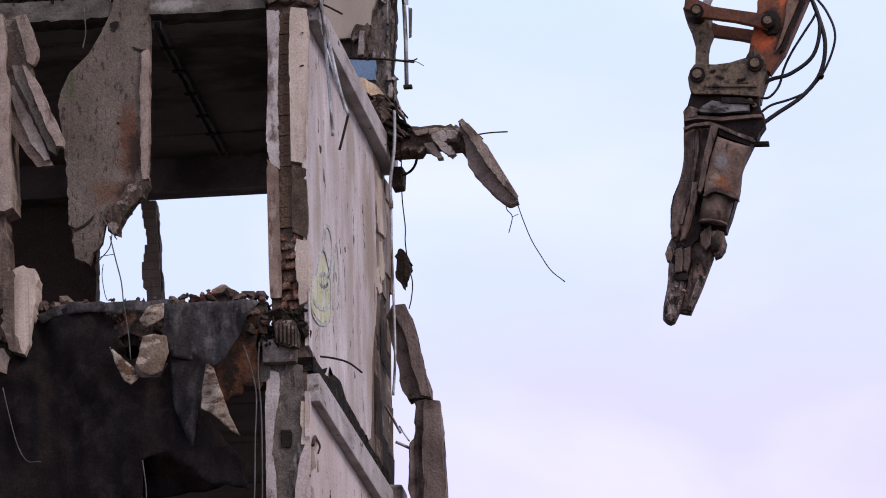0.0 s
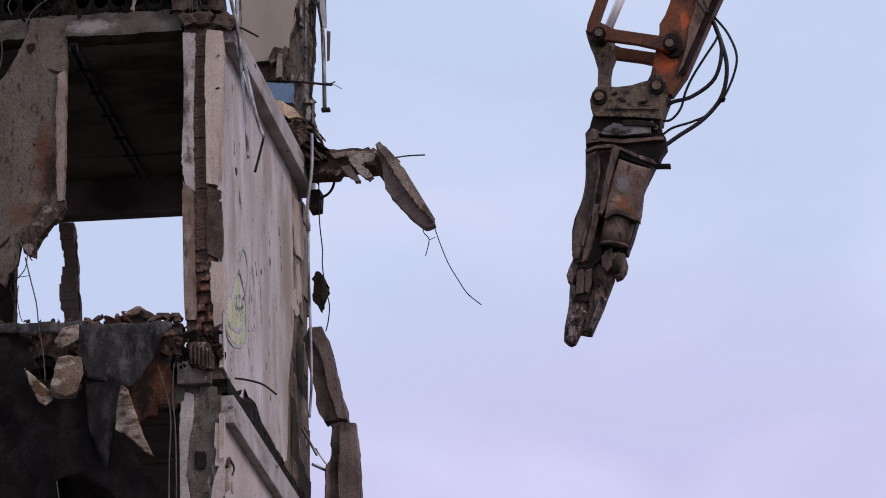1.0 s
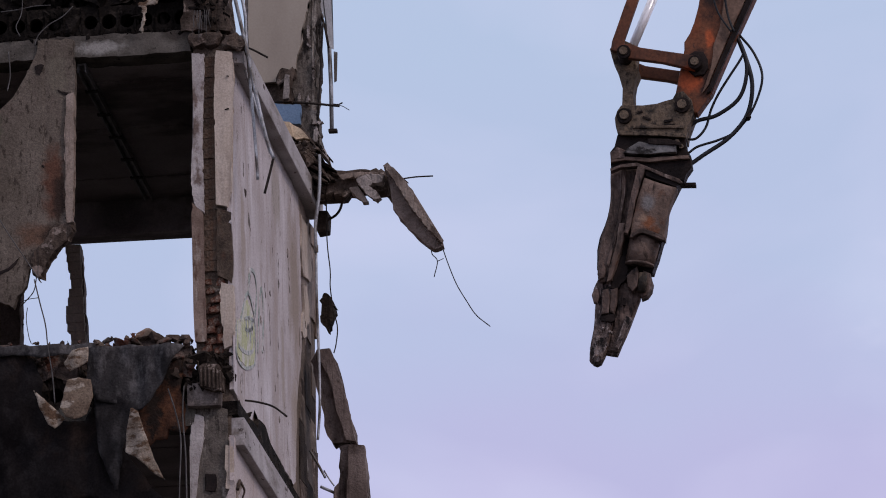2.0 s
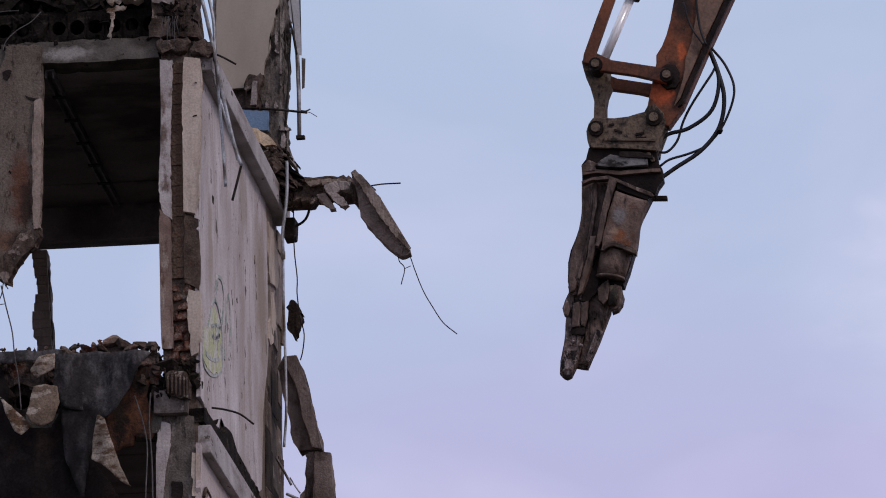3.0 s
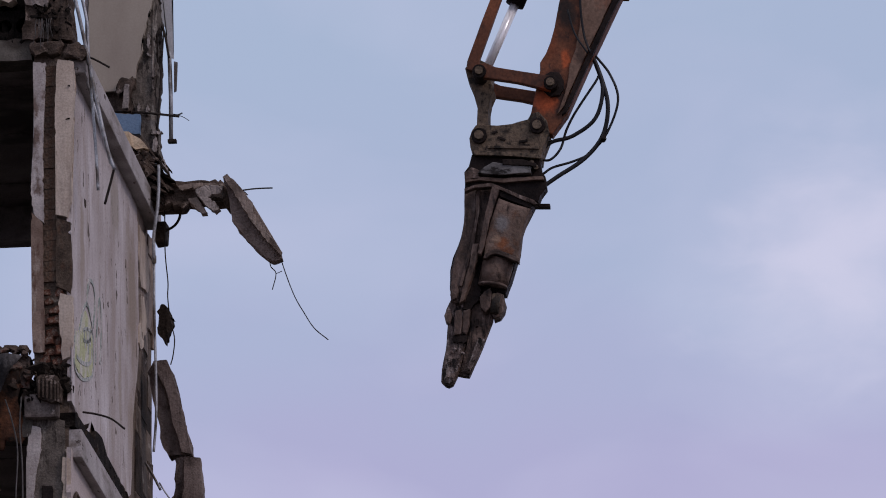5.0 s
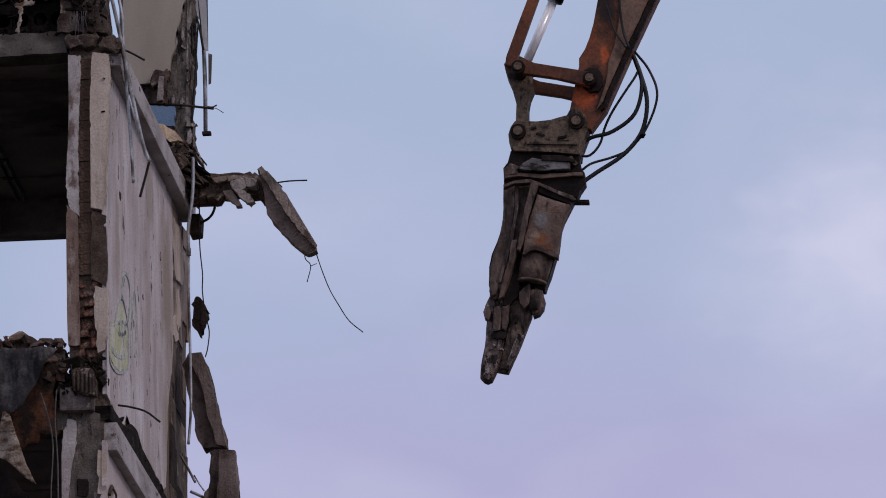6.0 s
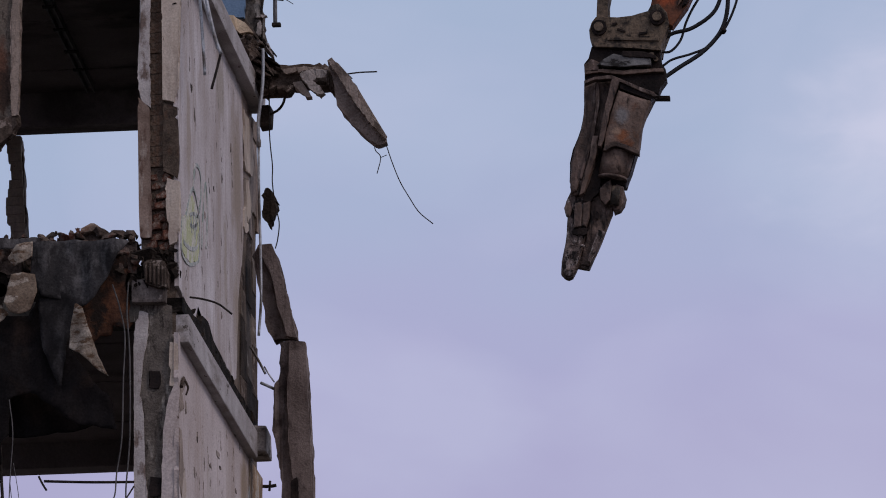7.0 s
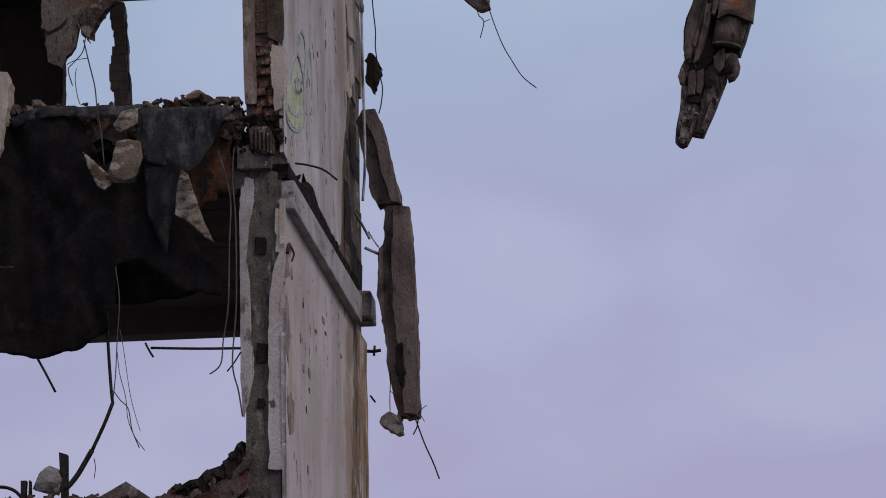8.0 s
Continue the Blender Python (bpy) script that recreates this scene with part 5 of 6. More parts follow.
solo("pier_top", roughen(prism(top_pier, 3.95, 4.2, amp=0.012), 0.010, 14), PIER, "broken grey-brown masonry pier above the gable", "pier", kind="structure")
beige = rough([(-0.385, 17.80), (0.155, 17.80), (0.147, 17.41), (0.108, 17.29), (0.078, 17.156), (0.048, 17.04), (0.057, 16.96), (0.008, 16.864), (-0.005, 16.736), (-0.135, 16.744), (-0.164, 16.637), (-0.33, 16.635), (-0.385, 16.75)], 0.03, 0.005, 102)
solo("wall_back_top", prism(beige, 3.90, 3.94), BEIGE, "plain beige painted wall panel of the torn-off top storey", "wall", kind="structure")
solo("wall_reveal_top", prism([(-0.415, 17.80), (-0.388, 17.80), (-0.388, 16.74), (-0.412, 16.82)], 3.91, 4.1), CONCRETE_PALE, "pale narrow reveal beside the beige panel", "wall", kind="structure")
under = rough([(-0.36, 16.68), (-0.02, 16.70), (0.04, 16.50), (0.06, 16.20), (0.06, 15.95), (-0.12, 16.0), (-0.195, 16.28), (-0.27, 16.40), (-0.34, 16.55)], 0.03, 0.012, 103)
solo("wall_back_top_base", roughen(prism(under, 3.98, 4.12, amp=0.014), 0.012, 12), BARK, "dark broken edge under the beige panel", "wall", kind="structure")
stub = thing("concrete_stub", "small broken concrete stub under the beige panel", "stub")
part("block", roughen(prism(rough([(-0.12, 16.72), (-0.015, 16.73), (0.01, 16.66), (-0.025, 16.63), (-0.03, 16.45), (-0.09, 16.44), (-0.085, 16.63), (-0.13, 16.56), (-0.155, 16.60)], 0.025, 0.008, 104), 3.82, 3.90, amp=0.01), 0.010, 14), BARK, stub)
part("rail", prism(rough([(-0.074, 16.655), (-0.036, 16.65), (-0.047, 16.46), (-0.094, 16.455)], 0.03, 0.004, 106), 3.78, 3.82), CONCRETE_PALE, stub, "pale upright rail")
solo("blue_board", prism(rough([(-0.13, 16.35), (0.08, 16.32), (0.08, 16.16), (-0.12, 16.19)], 0.03, 0.006, 9), 3.55, 3.6), BLUE, "dull blue painted board stuck in the debris", "board")
solo("insulation", prism(rough([(-0.10, 16.12), (-0.05, 16.16), (0.05, 16.11), (0.14, 16.04), (0.16, 15.99), (0.07, 16.00), (-0.03, 16.02), (-0.09, 16.05)], 0.04, 0.006, 105), 3.40, 3.5, amp=0.012), TAN, "torn tan insulation slab in the debris", "insulation")
rnd = random.Random(107)
area = [(-0.13, 16.08), (-0.02, 16.15), (0.08, 16.13), (0.15, 16.08), (0.22, 15.99), (0.32, 15.87), (0.30, 15.81), (0.19, 15.66), (0.15, 15.60), (0.06, 15.68), (-0.03, 15.90)]
for count, mat_, label in ((46, TAR, "dark splintered layers of roof debris"), (40, BARK, "brown splintered layers of roof debris"), (12, CONCRETE_PALE, "pale splinters in the roof debris")):
    bm = bmesh.new()
    while count:
        x, z = rnd.uniform(-0.25, 0.3), rnd.uniform(15.6, 16.2)
        if not inside((x, z), area):
            continue
        count -= 1
        half, th, q = rnd.uniform(0.03, 0.12), rnd.uniform(0.004, 0.014), -0.75 + rnd.gauss(0, 0.35)
        c, s, y = math.cos(q), math.sin(q), rnd.uniform(3.62, 4.0)
        pts = [(x + u * c - w * s, z + u * s + w * c) for u, w in ((-half, -th), (-half * 0.2, -th * 1.3), (half, -th * 0.3), (half * 0.9, th * 0.4), (half * 0.1, th), (-half * 1.05, th * 0.5))]
        prism(pts, y, y + rnd.uniform(0.04, 0.14), amp=0.004, seed=count, bm=bm)
    solo("roof_debris", bm, mat_, label, "debris", kind="stuff")
rnd = random.Random(108)
for x, z in ((0.10, 17.06), (0.11, 16.97), (0.14, 16.78), (0.14, 16.69), (0.02, 16.47), (0.09, 16.47), (0.16, 16.28), (0.15, 16.18)):
    w, h = (0.05, 0.012) if 16.2 < z < 16.32 else (rnd.uniform(0.012, 0.022), rnd.uniform(0.04, 0.07))
    pts = rough([(x - w, z - h * 0.6), (x + w * 0.4, z - h), (x + w, z + h * 0.3), (x + w * 0.2, z + h), (x - w * 0.5, z + h * 0.5)], 0.008, 0.005, int(z * 977))
    solo("plaster_remnant", prism(pts, 3.91, 3.97, amp=0.004), CONCRETE_PALE, "pale plaster remnant clinging to the broken pier", "plaster remnant", "plaster remnants on the pier")
pale = [(0.158, 17.80), (0.27, 17.80), (0.263, 17.44), (0.269, 17.206), (0.276, 16.969), (0.229, 16.991), (0.222, 17.189), (0.176, 17.33)]
solo("loose_sheet", prism(pale, 4.15, 4.16), PALE_SHEET, "loose pale metal sheet hanging beside the pier", "metal sheet")

# ---- cantilevered slab remains with hanging pieces ----
bracket = thing("slab_remnant", "broken concrete slab remnant jutting out from the gable top", "slab piece")
out = rough([(-0.01, 15.89), (0.20, 15.87), (0.30, 15.835), (0.43, 15.80), (0.55, 15.82), (0.66, 15.80), (0.72, 15.80), (0.80, 15.72), (0.85, 15.62), (0.80, 15.58), (0.73, 15.61), (0.62, 15.66), (0.52, 15.655), (0.41, 15.615), (0.285, 15.645), (0.15, 15.60), (0.01, 15.68)], 0.03, 0.011, 111)
part("slab", roughen(prism(out, 3.78, 3.95, amp=0.016), 0.012, 16), BARK, bracket, "dark splintered slab arm")
out = rough([(0.30, 15.80), (0.43, 15.77), (0.55, 15.79), (0.68, 15.77), (0.66, 15.745), (0.52, 15.75), (0.40, 15.74)], 0.025, 0.006, 110)
part("top_layer", prism(out, 3.72, 3.77, amp=0.008), BUFF_SMOOTH, bracket, "paler split top layer")
out = rough([(0.515, 15.695), (0.56, 15.72), (0.635, 15.73), (0.735, 15.715), (0.716, 15.655), (0.645, 15.65), (0.615, 15.625), (0.678, 15.575), (0.704, 15.53), (0.667, 15.508), (0.61, 15.55), (0.564, 15.60), (0.53, 15.64)], 0.02, 0.003, 112)
part("splinter", prism(out, 3.60, 3.70, amp=0.006, bevel=0.008), CONCRETE_PALE, bracket, "pale forked splinter")
out = rough([(0.448, 15.63), (0.52, 15.64), (0.575, 15.555), (0.601, 15.51), (0.564, 15.50), (0.493, 15.57)], 0.02, 0.004, 115)
part("splinter", prism(out, 3.64, 3.72, amp=0.006), BUFF, bracket, "brown splinter")
# Darker piece and paler edge put the inner face's shading into the colours.
out = rough([(0.736, 15.79), (0.786, 15.574), (0.79, 15.50), (0.806, 15.43), (0.85, 15.36), (0.89, 15.305), (0.97, 15.21), (1.049, 15.127), (1.10, 15.095), (1.144, 15.085), (1.198, 15.104), (1.186, 15.16), (1.094, 15.29), (0.984, 15.45), (0.905, 15.60), (0.853, 15.69), (0.772, 15.80)], 0.03, 0.003, 113)
part("hanging_piece", prism(out, 3.63, 3.75, amp=0.004, bevel=0.012), SLAB_GREY, bracket, "smooth grey-brown hanging concrete piece")
out = rough([(0.738, 15.785), (0.779, 15.80), (0.868, 15.70), (0.975, 15.555), (0.95, 15.53), (1.02, 15.40), (1.12, 15.265), (1.205, 15.145), (1.191, 15.12), (1.09, 15.235), (0.99, 15.37), (0.90, 15.51), (0.83, 15.64)], 0.025, 0.004, 114)
part("plaster_face", prism(out, 3.57, 3.625, amp=0.004), BUFF, bracket, "paler broken edge")
for r, pts in ((0.0042, [(1.18, 15.12), (1.23, 14.96), (1.29, 14.80), (1.36, 14.67), (1.44, 14.54), (1.55, 14.44)]), (0.004, [(1.09, 15.12), (1.10, 15.06), (1.14, 15.00), (1.11, 14.87)]), (0.003, [(1.14, 15.00), (1.19, 15.02)]),
               (0.006, [(0.87, 15.70), (0.98, 15.71), (1.12, 15.71)]), (0.005, [(0.92, 15.66), (0.89, 15.69), (0.85, 15.71)])):
    part("rebar", tube([(x, 3.7, z) for x, z in pts], r, 6), STEEL_RUST, bracket, "thin bent rusty reinforcing wire", True)

# hanging facade slabs
hang = thing("hanging_facade_slab", "two grey facade slabs hanging loose behind the gable end", "facade slab")
out = rough([(0.10, 14.27), (0.15, 14.35), (0.25, 14.35), (0.31, 14.21), (0.35, 14.00), (0.45, 13.57), (0.32, 13.59), (0.27, 13.57), (0.21, 13.68), (0.17, 13.92), (0.13, 14.06)], 0.05, 0.006, 121)
part("slab", prism(out, 3.82, 3.97, amp=0.008), SLAB_GREY, hang)
out = rough([(0.15, 14.34), (0.25, 14.35), (0.31, 14.21), (0.36, 13.99), (0.45, 13.57), (0.37, 13.59), (0.31, 13.82), (0.25, 14.10), (0.22, 14.22), (0.16, 14.26)], 0.05, 0.004, 124)
part("slab_face", prism(out, 3.76, 3.81, amp=0.004), SLAB_GREY, hang)
out = rough([(0.31, 13.55), (0.41, 13.57), (0.51, 13.54), (0.53, 13.23), (0.54, 12.86), (0.56, 12.59), (0.56, 12.22), (0.56, 11.86), (0.48, 11.85), (0.40, 11.87), (0.37, 12.05), (0.33, 12.22), (0.29, 12.60), (0.25, 12.88), (0.26, 13.22), (0.31, 13.29)], 0.05, 0.006, 122)
part("slab", prism(out, 3.82, 3.95, amp=0.008), SLAB_GREY, hang)
out = rough([(0.39, 13.55), (0.52, 13.54), (0.53, 13.23), (0.54, 12.86), (0.57, 12.59), (0.57, 12.22), (0.56, 11.87), (0.45, 11.88), (0.43, 12.32), (0.38, 12.69), (0.37, 13.10)], 0.05, 0.004, 125)
part("slab_face", prism(out, 3.765, 3.81, amp=0.004), SLAB_GREY, hang)
# Dark plate on the slab face, painting the shade inside the gash.
part("gash", prism(rough([(0.40, 12.42), (0.45, 12.45), (0.46, 12.29), (0.48, 12.20), (0.44, 12.06), (0.42, 12.16), (0.39, 12.24)], 0.03, 0.008, 126), 3.755, 3.80, amp=0.004), DARK_STEEL_AND_SHADE, hang, "dark plate for the shade in a broken-out gash")
part("chunk", prism(rough([(0.26, 11.83), (0.32, 11.91), (0.43, 11.86), (0.43, 11.74), (0.40, 11.72), (0.33, 11.76)], 0.03, 0.006, 123), 3.8, 3.95, amp=0.008), CONCRETE_PALE, hang, "small broken chunk hanging on a wire")
for r, pts in ((0.006, [(0.54, 11.83), (0.61, 11.63), (0.67, 11.49), (0.72, 11.35)]), (0.004, [(0.35, 12.21), (0.34, 12.03), (0.34, 11.88)]), (0.006, [(0.56, 11.83), (0.55, 11.77), (0.52, 11.71)]),
               (0.003, [(0.34, 12.07), (0.38, 12.03), (0.44, 11.96), (0.51, 11.85), (0.60, 11.92), (0.63, 11.94)]), (0.003, [(0.51, 11.92), (0.58, 11.86), (0.61, 11.81)])):
    part("rebar", tube([(x, 3.8, z) for x, z in pts], r, 6), STEEL_RUST, hang, "thin rusty reinforcing wire", True)
for r, pts in ((0.010, [(0.07, 13.54), (0.13, 13.43), (0.19, 13.31)]), (0.012, [(0.15, 13.24), (0.25, 13.19), (0.36, 13.13)]), (0.006, [(0.18, 13.37), (0.22, 13.30), (0.26, 13.24)])):
    solo("tie_bar", tube([(x, 3.85, z) for x, z in pts], r, 8), GALV, "bent tie bar between the gable and the hanging slabs", "tie bar", "tie bars", smooth=True)
solo("end_block", roughen(box(0.04, 0.18, 3.90, 4.28, 12.70, 12.91, 0.015), 0.012, 8), CONCRETE_PALE, "pale concrete block at the end of the ledge", "concrete block")
solo("hanging_chunk", prism(rough([(0.17, 14.79), (0.22, 14.83), (0.28, 14.74), (0.27, 14.62), (0.22, 14.52), (0.18, 14.58)], 0.03, 0.008, 127), 3.9, 4.02, amp=0.012), TAR, "dark broken chunk hanging on a wire", "chunk")

# pipes, rods, wires at the gable's back end
LINES = (
    ("wire", STEEL_RUST, 0.007, 3.95, "thin dark rod standing beside the pier", "wire", [(0.22, 17.14), (0.19, 16.66), (0.17, 16.33), (0.17, 15.99), (0.17, 15.88)]),
    ("steel_rod", STEEL_RUST, 0.008, 4.1, "dark vertical steel rod above the gable", "rod", [(0.15, 17.31), (0.15, 16.92), (0.14, 16.52)]),
    ("steel_rod", STEEL_RUST, 0.010, 3.9, "dark horizontal steel rod with a frayed end", "rod", [(-0.24, 16.47), (0.04, 16.45), (0.35, 16.40)]),
    ("wire", STEEL_RUST, 0.005, 3.9, "thin dark hanging wire behind the gable", "wire", [(0.23, 15.73), (0.23, 15.29), (0.25, 15.03), (0.25, 14.89), (0.27, 14.70), (0.30, 14.56), (0.29, 14.42), (0.27, 14.34)]),
    ("wire", STEEL_RUST, 0.011, 4.0, "bent dark bar behind the gable end", "wire", [(0.35, 15.67), (0.33, 15.58), (0.29, 15.52), (0.22, 15.48)]),
    ("wire", STEEL_RUST, 0.010, 4.0, "looped dark cable holding a chunk", "wire", [(0.17, 14.79), (0.19, 14.86), (0.23, 14.83), (0.27, 14.74), (0.25, 14.69)]),
    ("wire", STEEL_RUST, 0.003, 3.9, "thin frayed wire ends", "wire", [(0.34, 16.41), (0.38, 16.395), (0.43, 16.36)]),
    ("wire", STEEL_RUST, 0.006, 3.9, "thin frayed wire ends", "wire", [(0.30, 16.42), (0.34, 16.415), (0.375, 16.43)]),
    ("bent_bar", GALV, 0.012, 0.05, "pale bent steel strip hanging over the gable", "steel strip", [(0.11, 16.22), (0.16, 15.96), (0.17, 15.73), (0.20, 15.34), (0.23, 14.90), (0.24, 14.66)]),
    ("bent_bar", GALV, 0.014, 0.0, "pale bent steel strip hanging over the gable", "steel strip", [(0.06, 16.21), (0.11, 15.99), (0.19, 15.59), (0.25, 15.28), (0.32, 14.95), (0.37, 14.80)]),
    ("bent_bar", GALV, 0.010, 0.1, "pale bent steel strip hanging over the gable", "steel strip", [(0.15, 15.53), (0.21, 15.31), (0.27, 15.09), (0.33, 14.87)]),
    ("bent_bar", STEEL_RUST, 0.010, 0.05, "dark bent rod hanging over the gable", "rod", [(0.36, 14.81), (0.33, 14.70), (0.29, 14.55)]),
    ("bent_bar", STEEL_RUST, 0.008, 0.05, "dark bent rod hanging over the gable", "rod", [(0.06, 16.23), (0.13, 15.87), (0.19, 15.56), (0.22, 15.34)]),
    ("steel_rod", STEEL_RUST, 0.008, 0.1, "short dark rod sticking out of the column head", "rod", [(0.10, 15.73), (0.20, 15.69), (0.32, 15.62)]),
    ("steel_rod", STEEL_RUST, 0.008, 0.15, "curved dark rod sticking out of the floor joint", "rod", [(0.11, 13.00), (0.21, 12.98), (0.32, 12.94), (0.42, 12.86)]),
    ("floor_bar", STEEL_RUST, 0.020, 0.0, "dark bent bar rising from the lower rubble", "rod", [(-1.57, 10.60), (-1.48, 10.71), (-1.37, 10.89)]),
    ("floor_bar", STEEL_RUST, 0.012, 0.0, "dark bent bar hanging into the lower storey", "rod", [(-1.26, 11.91), (-1.25, 11.62), (-1.23, 11.32), (-1.22, 11.23)]),
    ("floor_bar", STEEL_RUST, 0.014, 0.0, "dark bent bar between rubble and felt", "rod", [(-1.22, 11.24), (-1.28, 11.08), (-1.37, 10.89)]),
    ("steel_rod", STEEL_RUST, 0.009, 0.0, "short dark rod hanging under the felt", "rod", [(-1.78, 11.60), (-1.71, 11.47), (-1.64, 11.33)]),
    ("steel_rod", STEEL_RUST, 0.010, 0.0, "dark horizontal rod under the felt", "rod", [(-0.94, 11.63), (-0.60, 11.61), (-0.28, 11.60)]),
    ("steel_rod", STEEL_RUST, 0.008, 0.0, "short dark rod under the felt", "rod", [(-0.98, 11.67), (-0.95, 11.61), (-0.92, 11.56)]),
    ("cable", CABLE, 0.0055, -0.12, "grey cable hanging beside the column", "cable", [(-0.42, 13.05), (-0.37, 12.89), (-0.33, 12.67), (-0.34, 12.33), (-0.35, 11.90), (-0.39, 11.64), (-0.40, 11.49), (-0.43, 11.43), (-0.49, 11.39)]),
    ("cable", CABLE, 0.006, -0.066, "grey cable hanging beside the column", "cable", [(-0.31, 13.08), (-0.32, 12.85), (-0.30, 12.51), (-0.30, 11.91), (-0.33, 11.48), (-0.29, 11.27), (-0.26, 11.08)]),
    ("steel_rod", STEEL_RUST, 0.006, 0.0, "short dark rod beside the column", "rod", [(-0.28, 11.57), (-0.33, 11.49), (-0.38, 11.43)]),
    ("cable", CABLE, 0.005, -0.16, "thin grey cable over the torn felt", "cable", [(-1.40, 13.92), (-1.36, 13.74), (-1.32, 13.57), (-1.30, 13.40), (-1.27, 13.18), (-1.25, 12.97)]),
    ("cable", STEEL_RUST, 0.004, -0.02, "thin tangled wire under the panel", "cable", [(-1.41, 13.98), (-1.43, 13.87), (-1.50, 13.79), (-1.54, 13.74), (-1.51, 13.62)]),
    ("cable", STEEL_RUST, 0.003, -0.02, "thin tangled wire under the panel", "cable", [(-1.55, 13.78), (-1.48, 13.81), (-1.39, 13.82)]),
    ("cable", STEEL_RUST, 0.003, -0.02, "thin tangled wire under the panel", "cable", [(-1.48, 13.75), (-1.49, 13.66), (-1.47, 13.53), (-1.45, 13.47)]),
    ("cable", CABLE, 0.004, -0.2, "thin grey cable across the brown panel", "cable", [(-1.73, 14.53), (-1.61, 14.31), (-1.44, 14.04), (-1.34, 13.88)]),
    ("cable", CABLE, 0.004, -0.2, "thin grey wire at the felt's edge", "cable", [(-2.20, 12.80), (-2.15, 12.58), (-2.09, 12.36), (-2.02, 12.24), (-1.92, 12.23)]),
    ("cable", CABLE, 0.004, -0.16, "frayed grey cable hanging under the felt", "cable", [(-1.17, 12.21), (-1.14, 11.95), (-1.16, 11.66), (-1.17, 11.41), (-1.19, 11.24)]),
    ("cable", CABLE, 0.0025, -0.16, "frayed grey cable hanging under the felt", "cable", [(-1.14, 11.74), (-1.11, 11.58), (-1.07, 11.28), (-1.03, 11.11), (-0.99, 10.98)]),
    ("cable", CABLE, 0.003, -0.16, "frayed grey cable hanging under the felt", "cable", [(-1.16, 11.58), (-1.14, 11.41), (-1.10, 11.24), (-1.08, 11.07), (-1.03, 10.94), (-0.96, 10.84)]),
    ("cable", CABLE, 0.004, -0.16, "frayed grey cable hanging under the felt", "cable", [(-1.19, 11.29), (-1.14, 11.22), (-1.08, 11.15), (-1.05, 10.99), (-1.00, 10.86)]),
    ("cable", STEEL_RUST, 0.003, -0.05, "thin wire over the rubble", "cable", [(-1.35, 10.82), (-1.34, 10.75), (-1.35, 10.67)]),
    ("steel_rod", STEEL_RUST, 0.013, -0.05, "dark curved pipe in the lower rubble", "rod", [(-2.13, 10.63), (-2.01, 10.63), (-1.93, 10.60), (-1.87, 10.54)]),
    ("cable", CABLE, 0.004, -0.05, "thin pale wire in the top debris", "cable", [(-1.67, 16.05), (-1.54, 16.06), (-1.41, 16.08), (-1.29, 16.08)]),
    ("cable", CABLE, 0.004, -0.06, "thin pale wire in the top debris", "cable", [(-1.41, 15.76), (-1.38, 15.84), (-1.30, 15.92), (-1.20, 15.98), (-1.12, 16.06)]),
    ("cable", CABLE, 0.004, -0.06, "thin pale wire in the top debris", "cable", [(-1.52, 15.84), (-1.55, 15.92), (-1.51, 16.03), (-1.50, 16.21)]),
    ("cable", CABLE, 0.005, -0.05, "thin grey strap hanging behind the slab pieces", "cable", [(-1.61, 15.73), (-1.60, 15.55), (-1.62, 15.42)]),
)
ENDS = (
    ("steel_bracket", STEEL_RUST, 0.014, 4.6, "short dark steel stub beyond the gable end", "bracket", [(0.065, 12.571), (0.120, 12.569), (0.175, 12.576)]),
    ("steel_bracket", STEEL_RUST, 0.010, 4.6, "short dark steel stub beyond the gable end", "bracket", [(0.125, 12.615), (0.119, 12.532)]),
    ("steel_bracket", STEEL_RUST, 0.008, 4.6, "short dark steel stub beyond the gable end", "bracket", [(0.084, 12.211), (0.124, 12.154)]),
)
for name, mat_, r, y, label, category, pts in LINES + ENDS:
    solo(name, tube([(x, y + 0.01 * math.sin(13 * z), z) for x, z in pts], r, 7), mat_, label, category, smooth=True)
pts = [(0.22, 15.91), (0.22, 15.72), (0.21, 15.56), (0.18, 15.33), (0.18, 15.13), (0.18, 14.72), (0.19, 14.21), (0.19, 13.84), (0.17, 13.56)]
pipe = thing("drain_pipe", "thin pale drain pipe hanging from the roof debris", "pipe")
part("tube", tube([(x, 3.6, z) for x, z in pts[:5]], 0.014, 9), GALV, pipe, "", True)
part("tube", tube([(x, 3.6, z) for x, z in pts[4:]], 0.011, 9), GALV, pipe, "", True)
part("collar", tube([(pts[4][0], 3.6, pts[4][1] + 0.03), (pts[4][0], 3.6, pts[4][1] - 0.03)], 0.019, 10, False), GALV, pipe)
part("clip", box(0.0, pts[0][0] + 0.014, 3.592, 3.66, pts[0][1] - 0.012, pts[0][1] + 0.006, 0.002), STEEL_RUST, pipe)
conduit = thing("ceiling_conduit", "dark steel conduit channel fixed along the ceiling", "conduit")
for dx in (-0.028, 0.028):
    part("channel_side", box(-0.006, 0.006, 0.14, 3.59, 15.60, 15.668, 0.002), GALV_DARK, conduit).matrix_basis = Matrix.Translation((-1.089 + dx, 0, 0)) @ Euler((0, 0, radians(1.17))).to_matrix().to_4x4()
part("channel_web", box(-0.03, 0.03, 0.14, 3.59, 15.652, 15.668, 0.002), GALV_DARK, conduit).matrix_basis = Matrix.Translation((-1.089, 0, 0)) @ Euler((0, 0, radians(1.17))).to_matrix().to_4x4()
for y in (0.6, 1.2, 1.8, 2.4, 2.9):
    part("clip", box(-1.139 + -0.0204 * y, -1.039 + -0.0204 * y, y, y + 0.05, 15.592, 15.605, 0.003), STEEL_RUST, conduit)
